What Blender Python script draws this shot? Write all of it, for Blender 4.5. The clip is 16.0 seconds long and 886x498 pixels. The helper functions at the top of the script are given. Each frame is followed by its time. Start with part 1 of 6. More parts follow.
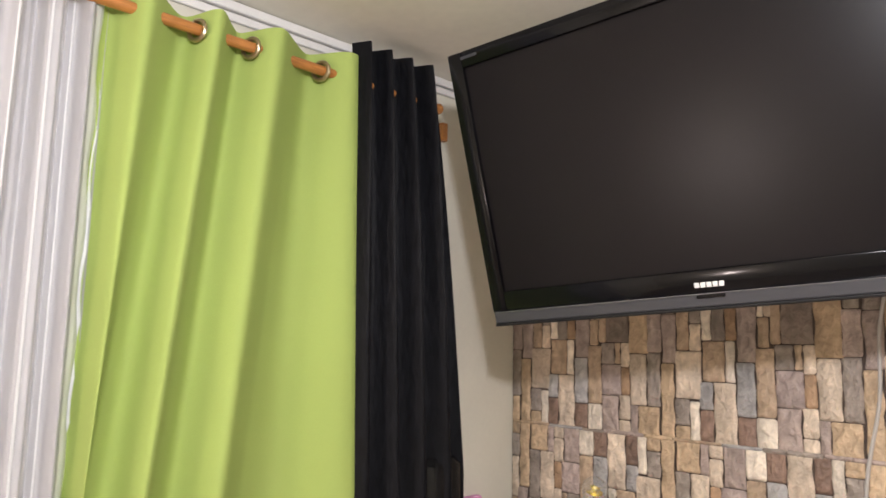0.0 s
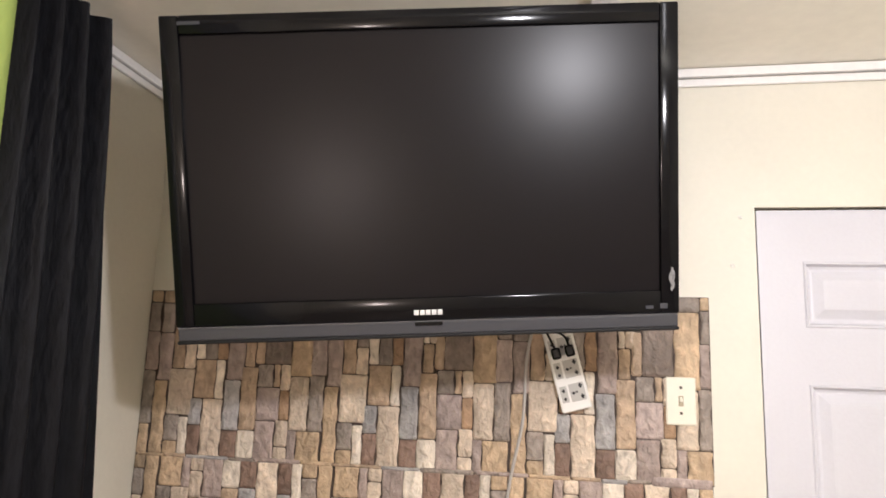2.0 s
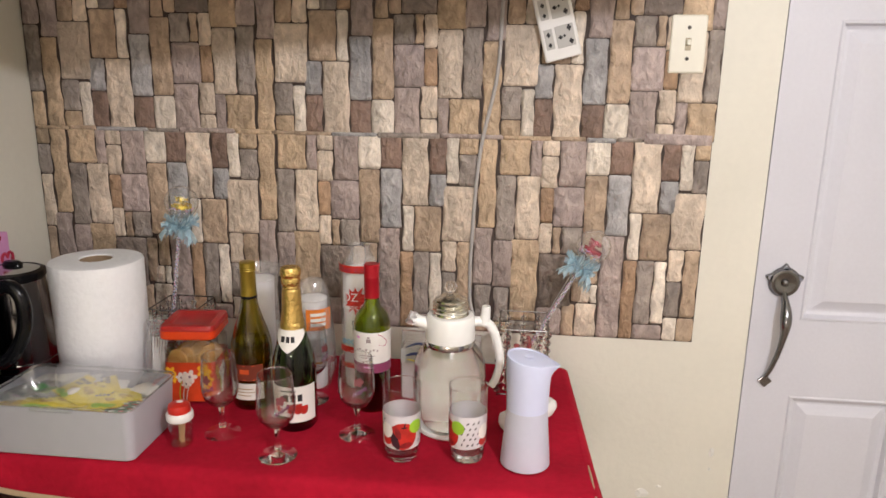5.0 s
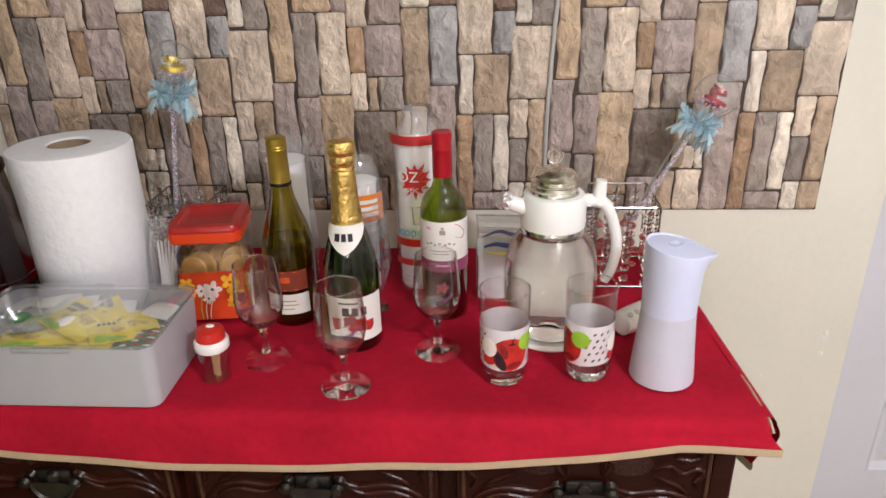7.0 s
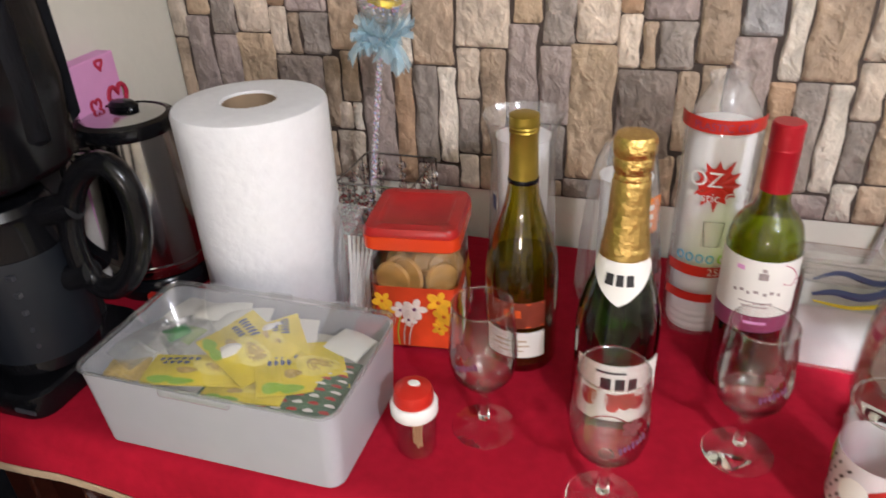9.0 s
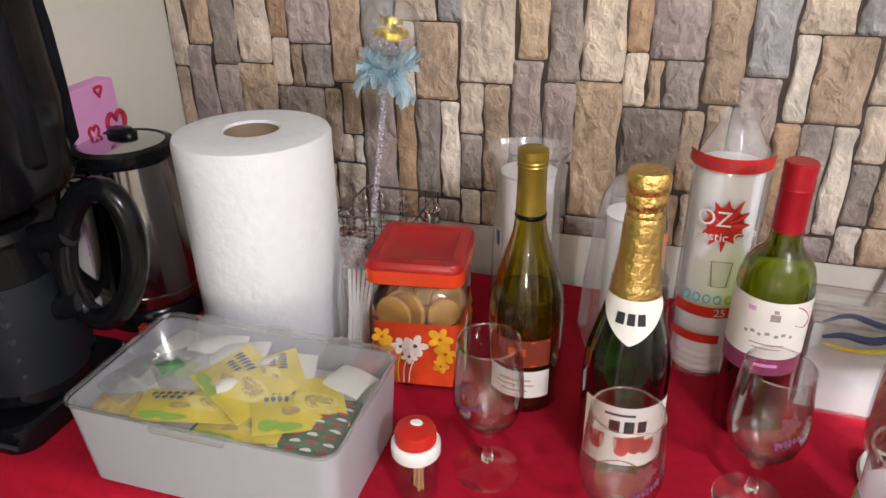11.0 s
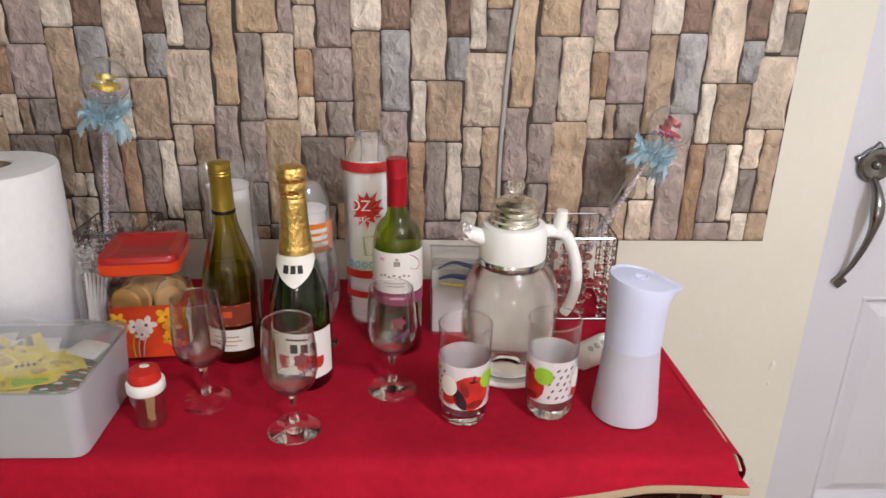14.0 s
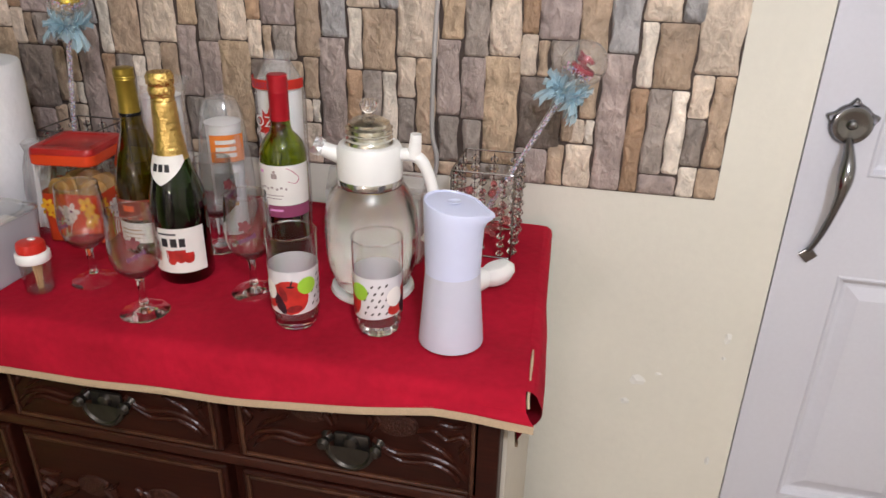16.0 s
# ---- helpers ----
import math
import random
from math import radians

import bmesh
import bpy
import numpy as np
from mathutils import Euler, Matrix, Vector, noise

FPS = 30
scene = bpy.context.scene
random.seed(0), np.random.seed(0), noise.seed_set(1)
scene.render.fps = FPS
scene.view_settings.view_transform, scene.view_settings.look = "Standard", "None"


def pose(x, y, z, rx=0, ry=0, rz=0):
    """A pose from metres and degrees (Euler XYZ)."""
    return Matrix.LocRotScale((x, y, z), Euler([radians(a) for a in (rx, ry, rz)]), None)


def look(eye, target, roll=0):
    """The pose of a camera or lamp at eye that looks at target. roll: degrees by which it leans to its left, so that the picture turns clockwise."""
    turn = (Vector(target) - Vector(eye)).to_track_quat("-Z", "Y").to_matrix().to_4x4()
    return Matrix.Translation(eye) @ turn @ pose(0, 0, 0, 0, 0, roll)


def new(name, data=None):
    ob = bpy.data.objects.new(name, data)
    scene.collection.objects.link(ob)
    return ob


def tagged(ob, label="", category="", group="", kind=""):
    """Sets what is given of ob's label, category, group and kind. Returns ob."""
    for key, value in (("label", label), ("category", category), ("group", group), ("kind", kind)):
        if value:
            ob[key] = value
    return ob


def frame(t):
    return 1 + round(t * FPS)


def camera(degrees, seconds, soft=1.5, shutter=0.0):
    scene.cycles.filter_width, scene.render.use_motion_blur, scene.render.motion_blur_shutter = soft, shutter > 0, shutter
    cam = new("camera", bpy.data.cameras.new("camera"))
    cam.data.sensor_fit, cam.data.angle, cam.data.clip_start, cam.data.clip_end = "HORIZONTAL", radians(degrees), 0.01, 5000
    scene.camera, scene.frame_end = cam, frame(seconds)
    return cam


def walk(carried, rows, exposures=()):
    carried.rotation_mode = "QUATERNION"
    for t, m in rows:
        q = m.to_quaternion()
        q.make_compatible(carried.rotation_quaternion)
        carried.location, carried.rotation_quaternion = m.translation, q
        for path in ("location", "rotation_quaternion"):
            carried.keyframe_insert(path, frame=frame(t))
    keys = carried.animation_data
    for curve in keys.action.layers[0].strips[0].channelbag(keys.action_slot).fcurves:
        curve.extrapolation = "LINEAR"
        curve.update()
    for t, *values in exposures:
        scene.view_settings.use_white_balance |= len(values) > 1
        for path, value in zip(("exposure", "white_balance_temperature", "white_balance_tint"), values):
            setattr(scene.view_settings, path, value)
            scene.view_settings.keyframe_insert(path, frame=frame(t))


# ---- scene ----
cam = camera(63.7, 16.0, soft=1.5, shutter=0.22)
PATH = [
    (0, (0.749, -1.868, 1.563), (-0.704, -0.522, 1.839), 1.3),
    (0.5, (0.638, -1.867, 1.566), (-0.604, -0.337, 1.905), 2.8),
    (1, (0.532, -1.866, 1.573), (-0.44, -0.167, 1.983), 3.4),
    (1.5, (0.415, -1.927, 1.58), (-0.219, -0.079, 2.005), 2.7),
    (2, (0.353, -1.943, 1.573), (-0.013, -0.009, 1.926), 2.0),
    (2.5, (0.314, -1.928, 1.557), (0.083, 0.046, 1.776), 2.2),
    (3, (0.285, -1.876, 1.538), (0.119, 0.116, 1.604), 3.0),
    (3.5, (0.269, -1.779, 1.514), (0.107, 0.211, 1.395), 3.4),
    (4, (0.261, -1.687, 1.499), (0.09, 0.286, 1.221), 3.0),
    (4.5, (0.267, -1.639, 1.494), (0.091, 0.316, 1.112), 2.0),
    (5, (0.277, -1.629, 1.473), (0.067, 0.3, 0.986), 0.8),
    (5.2, (0.273, -1.618, 1.466), (0.051, 0.3, 0.942), 0.5),
    (7.3, (0.01, -1.286, 1.375), (-0.092, 0.495, 0.47), -1.2),
    (7.5, (-0.014, -1.259, 1.382), (-0.116, 0.491, 0.419), -0.6),
    (8, (-0.032, -1.143, 1.379), (-0.292, 0.534, 0.32), -1.2),
    (8.5, (-0.087, -1.041, 1.358), (-0.448, 0.598, 0.269), -1.3),
    (9, (-0.127, -0.987, 1.34), (-0.681, 0.657, 0.345), -2.7),
    (9.2, (-0.15, -0.978, 1.341), (-0.742, 0.675, 0.385), -2.4),
    (11.3, (-0.149, -0.98, 1.329), (-0.659, 0.733, 0.429), -0.9),
    (11.5, (-0.132, -0.983, 1.331), (-0.618, 0.739, 0.437), -1.0),
    (12, (-0.092, -1.01, 1.341), (-0.489, 0.745, 0.468), -0.7),
    (12.5, (-0.063, -1.053, 1.353), (-0.353, 0.735, 0.506), -0.5),
    (13, (-0.042, -1.122, 1.359), (-0.202, 0.7, 0.55), -0.2),
    (13.5, (-0.012, -1.216, 1.361), (-0.05, 0.629, 0.588), 0.5),
    (14, (0.022, -1.284, 1.364), (0.083, 0.568, 0.61), 0.9),
    (14.5, (0.058, -1.31, 1.373), (0.165, 0.539, 0.617), 0.9),
    (15, (0.139, -1.326, 1.362), (0.194, 0.515, 0.583), 0.7),
    (15.5, (0.356, -1.333, 1.343), (0.221, 0.49, 0.532), 2.4),
    (16, (0.471, -1.284, 1.32), (0.084, 0.484, 0.469), 1.2),
]
walk(cam, [(t, look(eye, target, roll)) for t, eye, target, roll in PATH], exposures=((0.0, 0.09, 6650, 12), (0.5, 0.09, 6650, 12), (1.5, 0.07, 6650, 12), (2.5, 0.02, 6650, 12), (4.0, -0.19, 6550, 12), (5.0, -0.19, 6550, 12), (7.5, -0.06, 6150, 12), (8.5, 0.01, 6150, 12), (9.0, 0.13, 6150, 12), (11.5, 0.11, 6150, 12), (12.5, 0.01, 6150, 12), (14.5, -0.21, 6150, 12), (16.0, -0.23, 6150, 12)))

TABLE = 0.785      # top of the cloth-covered chest
CORNER = -0.9      # x of the wall with the curtains
CEIL = 2.431

# ---- world and lamps ----
world = bpy.data.worlds.new("world")
scene.world = world
world.use_nodes = True
world.node_tree.nodes["Background"].inputs[0].default_value = (0.55, 0.6, 0.7, 1)
world.node_tree.nodes["Background"].inputs[1].default_value = 0.05


def lamp(name, xyz, watts, radius, colour):
    data = bpy.data.lights.new(name, "POINT")
    data.energy, data.shadow_soft_size, data.color = watts, radius, colour
    ob = new(name, data)
    ob.location = xyz
    return ob


lamp("ceiling_bulb", (0.87, -1.88, 2.09), 88, 0.055, (0.925, 0.935, 1.0))
# Unidentified source mirrored in the screen; power raised to fill the room.
lamp("far_fill", (0.0, -3.48, 1.20), 38, 0.08, (1.0, 0.86, 0.84))

# ---- materials ----


def mat(name, colour, rough=0.5, metal=0.0, grain=0.0, scale=40.0, bump=0.0, stain=0.0, stain_scale=3.0,
        per_object=0.0, trans=0.0, ior=1.45, coat=0.0, stretch=(1, 1, 1), sheen=0.0, sub=0.0, spec=0.5):
    """A surface: base colour, varied by fine grain and broad stains, with fine relief."""
    m = bpy.data.materials.new(name)
    m.use_nodes = True
    nt = m.node_tree
    bsdf = nt.nodes["Principled BSDF"]
    bsdf.inputs["Roughness"].default_value = rough
    bsdf.inputs["Metallic"].default_value = metal
    bsdf.inputs["Transmission Weight"].default_value = trans
    bsdf.inputs["IOR"].default_value = ior
    bsdf.inputs["Coat Weight"].default_value = coat
    bsdf.inputs["Sheen Weight"].default_value = sheen
    bsdf.inputs["Specular IOR Level"].default_value = spec
    if sub:
        bsdf.inputs["Subsurface Weight"].default_value = sub
        bsdf.inputs["Subsurface Radius"].default_value = (0.02, 0.02, 0.02)
    coord = nt.nodes.new("ShaderNodeTexCoord")
    mapping = nt.nodes.new("ShaderNodeMapping")
    mapping.inputs["Scale"].default_value = stretch
    nt.links.new(coord.outputs["Object"], mapping.inputs[0])
    rgb = nt.nodes.new("ShaderNodeRGB")
    rgb.outputs[0].default_value = (*colour, 1)
    last = rgb.outputs[0]

    def noise_tex(sc, detail=6.0):
        n = nt.nodes.new("ShaderNodeTexNoise")
        n.inputs["Scale"].default_value = sc
        n.inputs["Detail"].default_value = detail
        nt.links.new(mapping.outputs[0], n.inputs["Vector"])
        return n.outputs["Fac"]

    def vary(src, fac, amount):
        mr = nt.nodes.new("ShaderNodeMapRange")
        mr.inputs[1].default_value, mr.inputs[2].default_value = 0.25, 0.75
        mr.inputs[3].default_value, mr.inputs[4].default_value = 1 - amount, 1 + amount
        nt.links.new(fac, mr.inputs[0])
        mul = nt.nodes.new("ShaderNodeVectorMath")
        mul.operation = "SCALE"
        nt.links.new(src, mul.inputs[0])
        nt.links.new(mr.outputs[0], mul.inputs["Scale"])
        return mul.outputs[0]

    if grain:
        last = vary(last, noise_tex(scale), grain)
    if stain:
        last = vary(last, noise_tex(stain_scale, 4.0), stain)
    if per_object:
        info = nt.nodes.new("ShaderNodeObjectInfo")
        last = vary(last, info.outputs["Random"], per_object)
    nt.links.new(last, bsdf.inputs["Base Color"])
    if bump:
        b = nt.nodes.new("ShaderNodeBump")
        b.inputs["Strength"].default_value = bump
        b.inputs["Distance"].default_value = 0.004
        nt.links.new(noise_tex(scale), b.inputs["Height"])
        nt.links.new(b.outputs[0], bsdf.inputs["Normal"])
    return m


def clear(name, tint=(1, 1, 1), gloss=0.02, haze=0.0, haze_colour=(0.9, 0.9, 0.9)):
    """Thin clear glass or film: lets light through, mirrors at grazing angles."""
    m = bpy.data.materials.new(name)
    m.use_nodes = True
    nt = m.node_tree
    nt.nodes.remove(nt.nodes["Principled BSDF"])
    out = nt.nodes["Material Output"]
    tr, gl = nt.nodes.new("ShaderNodeBsdfTransparent"), nt.nodes.new("ShaderNodeBsdfGlossy")
    tr.inputs[0].default_value = (*tint, 1)
    gl.inputs["Roughness"].default_value = gloss
    lw = nt.nodes.new("ShaderNodeLayerWeight")
    pw = nt.nodes.new("ShaderNodeMath")
    pw.operation = "POWER"
    nt.links.new(lw.outputs["Facing"], pw.inputs[0])
    pw.inputs[1].default_value = 2.5
    fr = nt.nodes.new("ShaderNodeMapRange")
    fr.inputs[3].default_value, fr.inputs[4].default_value = 0.05, 0.95
    nt.links.new(pw.outputs[0], fr.inputs[0])
    lw.inputs[0].default_value = 0.5
    mix = nt.nodes.new("ShaderNodeMixShader")
    nt.links.new(fr.outputs[0], mix.inputs[0])
    base = tr.outputs[0]
    if haze:
        df = nt.nodes.new("ShaderNodeBsdfDiffuse")
        df.inputs[0].default_value = (*haze_colour, 1)
        hz = nt.nodes.new("ShaderNodeMixShader")
        hz.inputs[0].default_value = haze
        nt.links.new(tr.outputs[0], hz.inputs[1])
        nt.links.new(df.outputs[0], hz.inputs[2])
        base = hz.outputs[0]
    nt.links.new(base, mix.inputs[1])
    nt.links.new(gl.outputs[0], mix.inputs[2])
    nt.links.new(mix.outputs[0], out.inputs[0])
    return m


M_WALL = mat("cream_paint", (0.700, 0.675, 0.585), 0.5, grain=0.02, scale=60, bump=0.22, stain=0.06, stain_scale=2.6)
M_FAR = mat("cream_far_wall", (0.64, 0.60, 0.50), 0.6, grain=0.05, stain=0.1)
M_CEIL = mat("ceiling_paint", (0.84, 0.81, 0.71), 0.30, grain=0.03, scale=30, bump=0.15, stain=0.10, stain_scale=1.6)
M_TRIM = mat("white_trim", (0.80, 0.79, 0.78), 0.4, grain=0.03, scale=60, stain=0.05)
M_FLOOR = mat("floor_tile", (0.26, 0.20, 0.155), 0.35, grain=0.08, scale=12, stain=0.1)
M_DOOR = mat("door_paint", (0.60, 0.60, 0.65), 0.38, grain=0.02, scale=120, bump=0.08, stain=0.04)
M_GAPSHADE = mat("gap_shade", (0.022, 0.018, 0.013), 0.8, grain=0.1)
M_CHROME = mat("chrome", (0.55, 0.55, 0.55), 0.14, 1.0, stain=0.08, stain_scale=20)
M_HANDLE = mat("worn_chrome", (0.24, 0.24, 0.25), 0.16, 1.0, stain=0.2, stain_scale=30)
M_STEEL = mat("brushed_steel", (0.40, 0.39, 0.39), 0.15, 1.0, grain=0.08, scale=30, stretch=(1, 1, 0.05))
M_BLACK = mat("black_plastic", (0.005, 0.005, 0.006), 0.20, grain=0.1, scale=200, spec=0.3)
M_BLACKMATT = mat("black_matt", (0.010, 0.010, 0.011), 0.6, grain=0.1, scale=200, spec=0.3)
M_BEZEL = mat("piano_black", (0.004, 0.004, 0.005), 0.12, spec=0.22)
M_SCREEN = mat("lcd_screen", (0.0085, 0.0072, 0.0080), 0.29, grain=0.05, scale=300, spec=0.15)
M_STRIP = mat("speaker_grey", (0.040, 0.041, 0.048), 0.5, grain=0.08, scale=300)
M_LOGO = mat("silver_print", (0.75, 0.75, 0.76), 0.3, 0.3)
M_GREEN = mat("lime_fabric", (0.33, 0.425, 0.115), 0.85, grain=0.05, scale=500, bump=0.12, stain=0.04)
M_NAVY = mat("black_fabric", (0.0055, 0.0057, 0.0075), 0.55, grain=0.5, scale=70, bump=0.9, stretch=(1, 1, 0.3), spec=0.14)
M_SHEER = clear("sheer_white", (0.90, 0.90, 0.93), 0.7, 0.55, (0.60, 0.60, 0.65))
M_LACE = mat("white_lace", (0.66, 0.67, 0.68), 0.8, grain=0.05, scale=400)
M_ROD = mat("rod_wood", (0.42, 0.17, 0.045), 0.4, grain=0.25, scale=25, stretch=(8, 1, 8), coat=0.3)
M_CLOTH = mat("red_cloth", (0.36, 0.006, 0.022), 0.85, grain=0.10, scale=75, bump=0.30, stain=0.16, stain_scale=9, spec=0.15)
M_HEM = mat("beige_binding", (0.46, 0.34, 0.22), 0.8, grain=0.08, scale=400, bump=0.2)
M_WOOD = mat("dark_mahogany", (0.023, 0.0050, 0.0028), 0.36, grain=0.35, scale=18, stretch=(1, 6, 12), stain=0.2, spec=0.2)
# Paler than M_WOOD: highlights on the carving put into its colour.
M_CARVE = mat("lit_carved_mahogany", (0.036, 0.0090, 0.0050), 0.32, grain=0.3, scale=40, spec=0.35)
M_HATCH = mat("stippled_mahogany", (0.036, 0.0100, 0.0055), 0.42, grain=0.5, scale=260, bump=1.0, spec=0.3)
M_WORNEDGE = mat("worn_mahogany_edge", (0.055, 0.020, 0.010), 0.34, grain=0.5, scale=45, stain=0.5, stain_scale=9, spec=0.4)
M_PLY = mat("pale_side", (0.55, 0.50, 0.42), 0.5, grain=0.06, scale=20)
M_BRONZE = mat("antique_bronze", (0.050, 0.043, 0.036), 0.40, 0.8, grain=0.3, scale=60)
M_PAPER = mat("paper_towel", (0.79, 0.79, 0.80), 0.9, grain=0.03, scale=75, bump=0.40)
M_CARD = mat("brown_card", (0.30, 0.21, 0.13), 0.85, grain=0.1)
M_BOX = mat("box_plastic", (0.42, 0.42, 0.455), 0.38, grain=0.02, stain=0.03, sub=0.1)
M_WHITE = mat("white_plastic", (0.80, 0.79, 0.76), 0.3, grain=0.02)
M_LILAC = mat("pitcher_white", (0.59, 0.62, 0.79), 0.32, grain=0.02, sub=0.1)
M_RED = mat("red_plastic", (0.52, 0.022, 0.012), 0.3, grain=0.05)
M_REDCAP = mat("red_foil", (0.40, 0.008, 0.018), 0.32, 0.25, grain=0.05)
M_GOLD = mat("gold_foil", (0.78, 0.55, 0.18), 0.26, 1.0, grain=0.15, scale=180, bump=0.8)
M_DULLGOLD = mat("dull_gold", (0.34, 0.24, 0.035), 0.36, 0.7, grain=0.1, scale=80)
M_LABEL = mat("label_paper", (0.78, 0.75, 0.70), 0.6, grain=0.03, stain=0.03)
M_INK = mat("dark_ink", (0.02, 0.018, 0.02), 0.6)
M_PINKINK = mat("pink_ink", (0.45, 0.06, 0.14), 0.6)
M_BURGUNDY = mat("burgundy_label", (0.26, 0.05, 0.12), 0.5, grain=0.1)
M_BROWNLABEL = mat("brown_label", (0.20, 0.035, 0.018), 0.45, grain=0.15)
M_GREENGLASS = clear("green_glass", (0.48, 0.56, 0.04), 0.03)
M_DARKGREEN = clear("dark_green_glass", (0.13, 0.30, 0.05), 0.03)
M_AMBERGREEN = clear("amber_green_glass", (0.56, 0.48, 0.04), 0.03)
M_WINE = mat("red_wine", (0.015, 0.001, 0.004), 0.1)
M_GLASS = clear("clear_glass", (0.975, 0.98, 0.978))
M_THICK = mat("thick_glass", (0.95, 0.96, 0.96), 0.02, trans=1.0, ior=1.45)
M_WATER = mat("water", (0.95, 0.94, 0.85), 0.0, trans=1.0, ior=1.33)
M_FILM = clear("plastic_film", (0.99, 0.99, 0.99), 0.12, 0.16)
M_LID = clear("clear_lid", (0.97, 0.975, 0.975), 0.06, 0.075)
M_FROST = mat("frosted_plastic", (0.53, 0.53, 0.62), 0.45, sub=0.2, grain=0.03, scale=25)
M_ORANGE = mat("orange_print", (0.72, 0.10, 0.02), 0.4, grain=0.3, scale=30)
M_YELLOW = mat("yellow_sachet", (0.76, 0.60, 0.03), 0.35, grain=0.25, scale=25)
M_LIME = mat("lime_print", (0.30, 0.52, 0.04), 0.4, grain=0.1)
M_APPLE = mat("apple_red", (0.46, 0.025, 0.018), 0.35, grain=0.4, scale=40)
M_BLUEINK = mat("blue_ink", (0.06, 0.08, 0.20), 0.5)
M_SKYINK = mat("sky_ink", (0.16, 0.42, 0.65), 0.5)
M_PINK = mat("pink_card", (0.72, 0.33, 0.60), 0.6, grain=0.03)
M_WIRE = mat("chrome_wire", (0.30, 0.29, 0.28), 0.25, 1.0)
M_CRYSTAL = mat("crystal_bead", (0.98, 0.96, 0.96), 0.02, trans=1.0, ior=1.5)
M_PINKGEM = mat("pink_bead", (0.75, 0.25, 0.25), 0.05, trans=0.8, ior=1.5)
M_PICK = mat("toothpick_wood", (0.62, 0.42, 0.22), 0.7, grain=0.1)
M_SWITCH = mat("switch_plate", (0.76, 0.73, 0.62), 0.35, grain=0.02)
M_CABLE = mat("grey_cable", (0.42, 0.40, 0.38), 0.5)
M_TEA = mat("tea_paper", (0.70, 0.68, 0.62), 0.7, grain=0.06)

# ---- mesh helpers ----


def part(name, bm, material, parent=None, label="", smooth=False, at=None):
    me = bpy.data.meshes.new(name)
    bmesh.ops.recalc_face_normals(bm, faces=bm.faces)
    bm.to_mesh(me)
    bm.free()
    me.materials.append(material)
    if smooth:
        for p in me.polygons:
            p.use_smooth = True
        me.set_sharp_from_angle(angle=radians(40))
    ob = new(name, me)
    ob.parent = parent
    if at is not None:
        ob.matrix_basis = at
    if label:
        ob["label"] = label
    return ob


def thing(name, at, label, category, group=""):
    ob = new(name)
    ob.empty_display_size = 0.05
    ob.matrix_basis = at if isinstance(at, Matrix) else Matrix.Translation(at)
    return tagged(ob, label, category, group)


def add_box(bm, lo, hi, bevel=0.0, seg=2, m=None):
    c = [(a + b) / 2 for a, b in zip(lo, hi)]
    s = [abs(b - a) for a, b in zip(lo, hi)]
    geo = bmesh.ops.create_cube(bm, size=1, matrix=Matrix.LocRotScale(c, None, s))
    vs = geo["verts"]
    if bevel:
        es = list({e for v in vs for e in v.link_edges})
        r = bmesh.ops.bevel(bm, geom=es, offset=bevel, segments=seg, affect="EDGES", profile=0.5)
        vs = list({v for f in r["faces"] for v in f.verts} | {v for v in vs if v.is_valid})
    if m is not None:
        bmesh.ops.transform(bm, matrix=m, verts=vs)
    return bm


def box(lo, hi, bevel=0.0, seg=2):
    return add_box(bmesh.new(), lo, hi, bevel, seg)


def add_lathe(bm, prof, seg=32, m=None, squash=None):
    """Turns the outline (radius, height) round z. squash: a function of the angle for the radius."""
    rings = []
    for r, z in prof:
        if r < 1e-5:
            rings.append([bm.verts.new((0, 0, z))])
        else:
            ring = []
            for i in range(seg):
                a = 2 * math.pi * i / seg
                k = squash(a) if squash else 1
                ring.append(bm.verts.new((r * k * math.cos(a), r * k * math.sin(a), z)))
            rings.append(ring)
    for a, b in zip(rings, rings[1:]):
        for i in range(seg):
            j = (i + 1) % seg
            if len(a) == 1 and len(b) == 1:
                continue
            if len(a) == 1:
                bm.faces.new((a[0], b[i], b[j]))
            elif len(b) == 1:
                bm.faces.new((a[i], a[j], b[0]))
            else:
                bm.faces.new((a[i], a[j], b[j], b[i]))
    if m is not None:
        bmesh.ops.transform(bm, matrix=m, verts=[v for ring in rings for v in ring])
    return bm


def lathe(prof, seg=32, squash=None):
    return add_lathe(bmesh.new(), prof, seg, None, squash)


def add_tube(bm, pts, r, seg=8, closed=False):
    """A round bar along the points; r may be a function of the run 0..1."""
    pts = [Vector(p) for p in pts]
    n = len(pts)
    rings = []
    up = Vector((0.13, 0.21, 0.97))
    for i, p in enumerate(pts):
        a = pts[(i - 1) % n] if closed or i else pts[0]
        b = pts[(i + 1) % n] if closed or i < n - 1 else pts[-1]
        d = (b - a).normalized()
        if abs(d.dot(up)) > 0.98:
            up = Vector((0.9, 0.3, 0.1))
        s = d.cross(up).normalized()
        t = s.cross(d)
        up = t
        rr = r(i / max(1, n - 1)) if callable(r) else r
        rings.append([bm.verts.new(p + rr * (math.cos(2 * math.pi * k / seg) * s + math.sin(2 * math.pi * k / seg) * t)) for k in range(seg)])
    m = n if closed else n - 1
    for i in range(m):
        a, b = rings[i], rings[(i + 1) % n]
        for k in range(seg):
            bm.faces.new((a[k], a[(k + 1) % seg], b[(k + 1) % seg], b[k]))
    if not closed:
        bm.faces.new(rings[0])
        bm.faces.new(rings[-1])
    return bm


def tube(pts, r, seg=8, closed=False):
    return add_tube(bmesh.new(), pts, r, seg, closed)


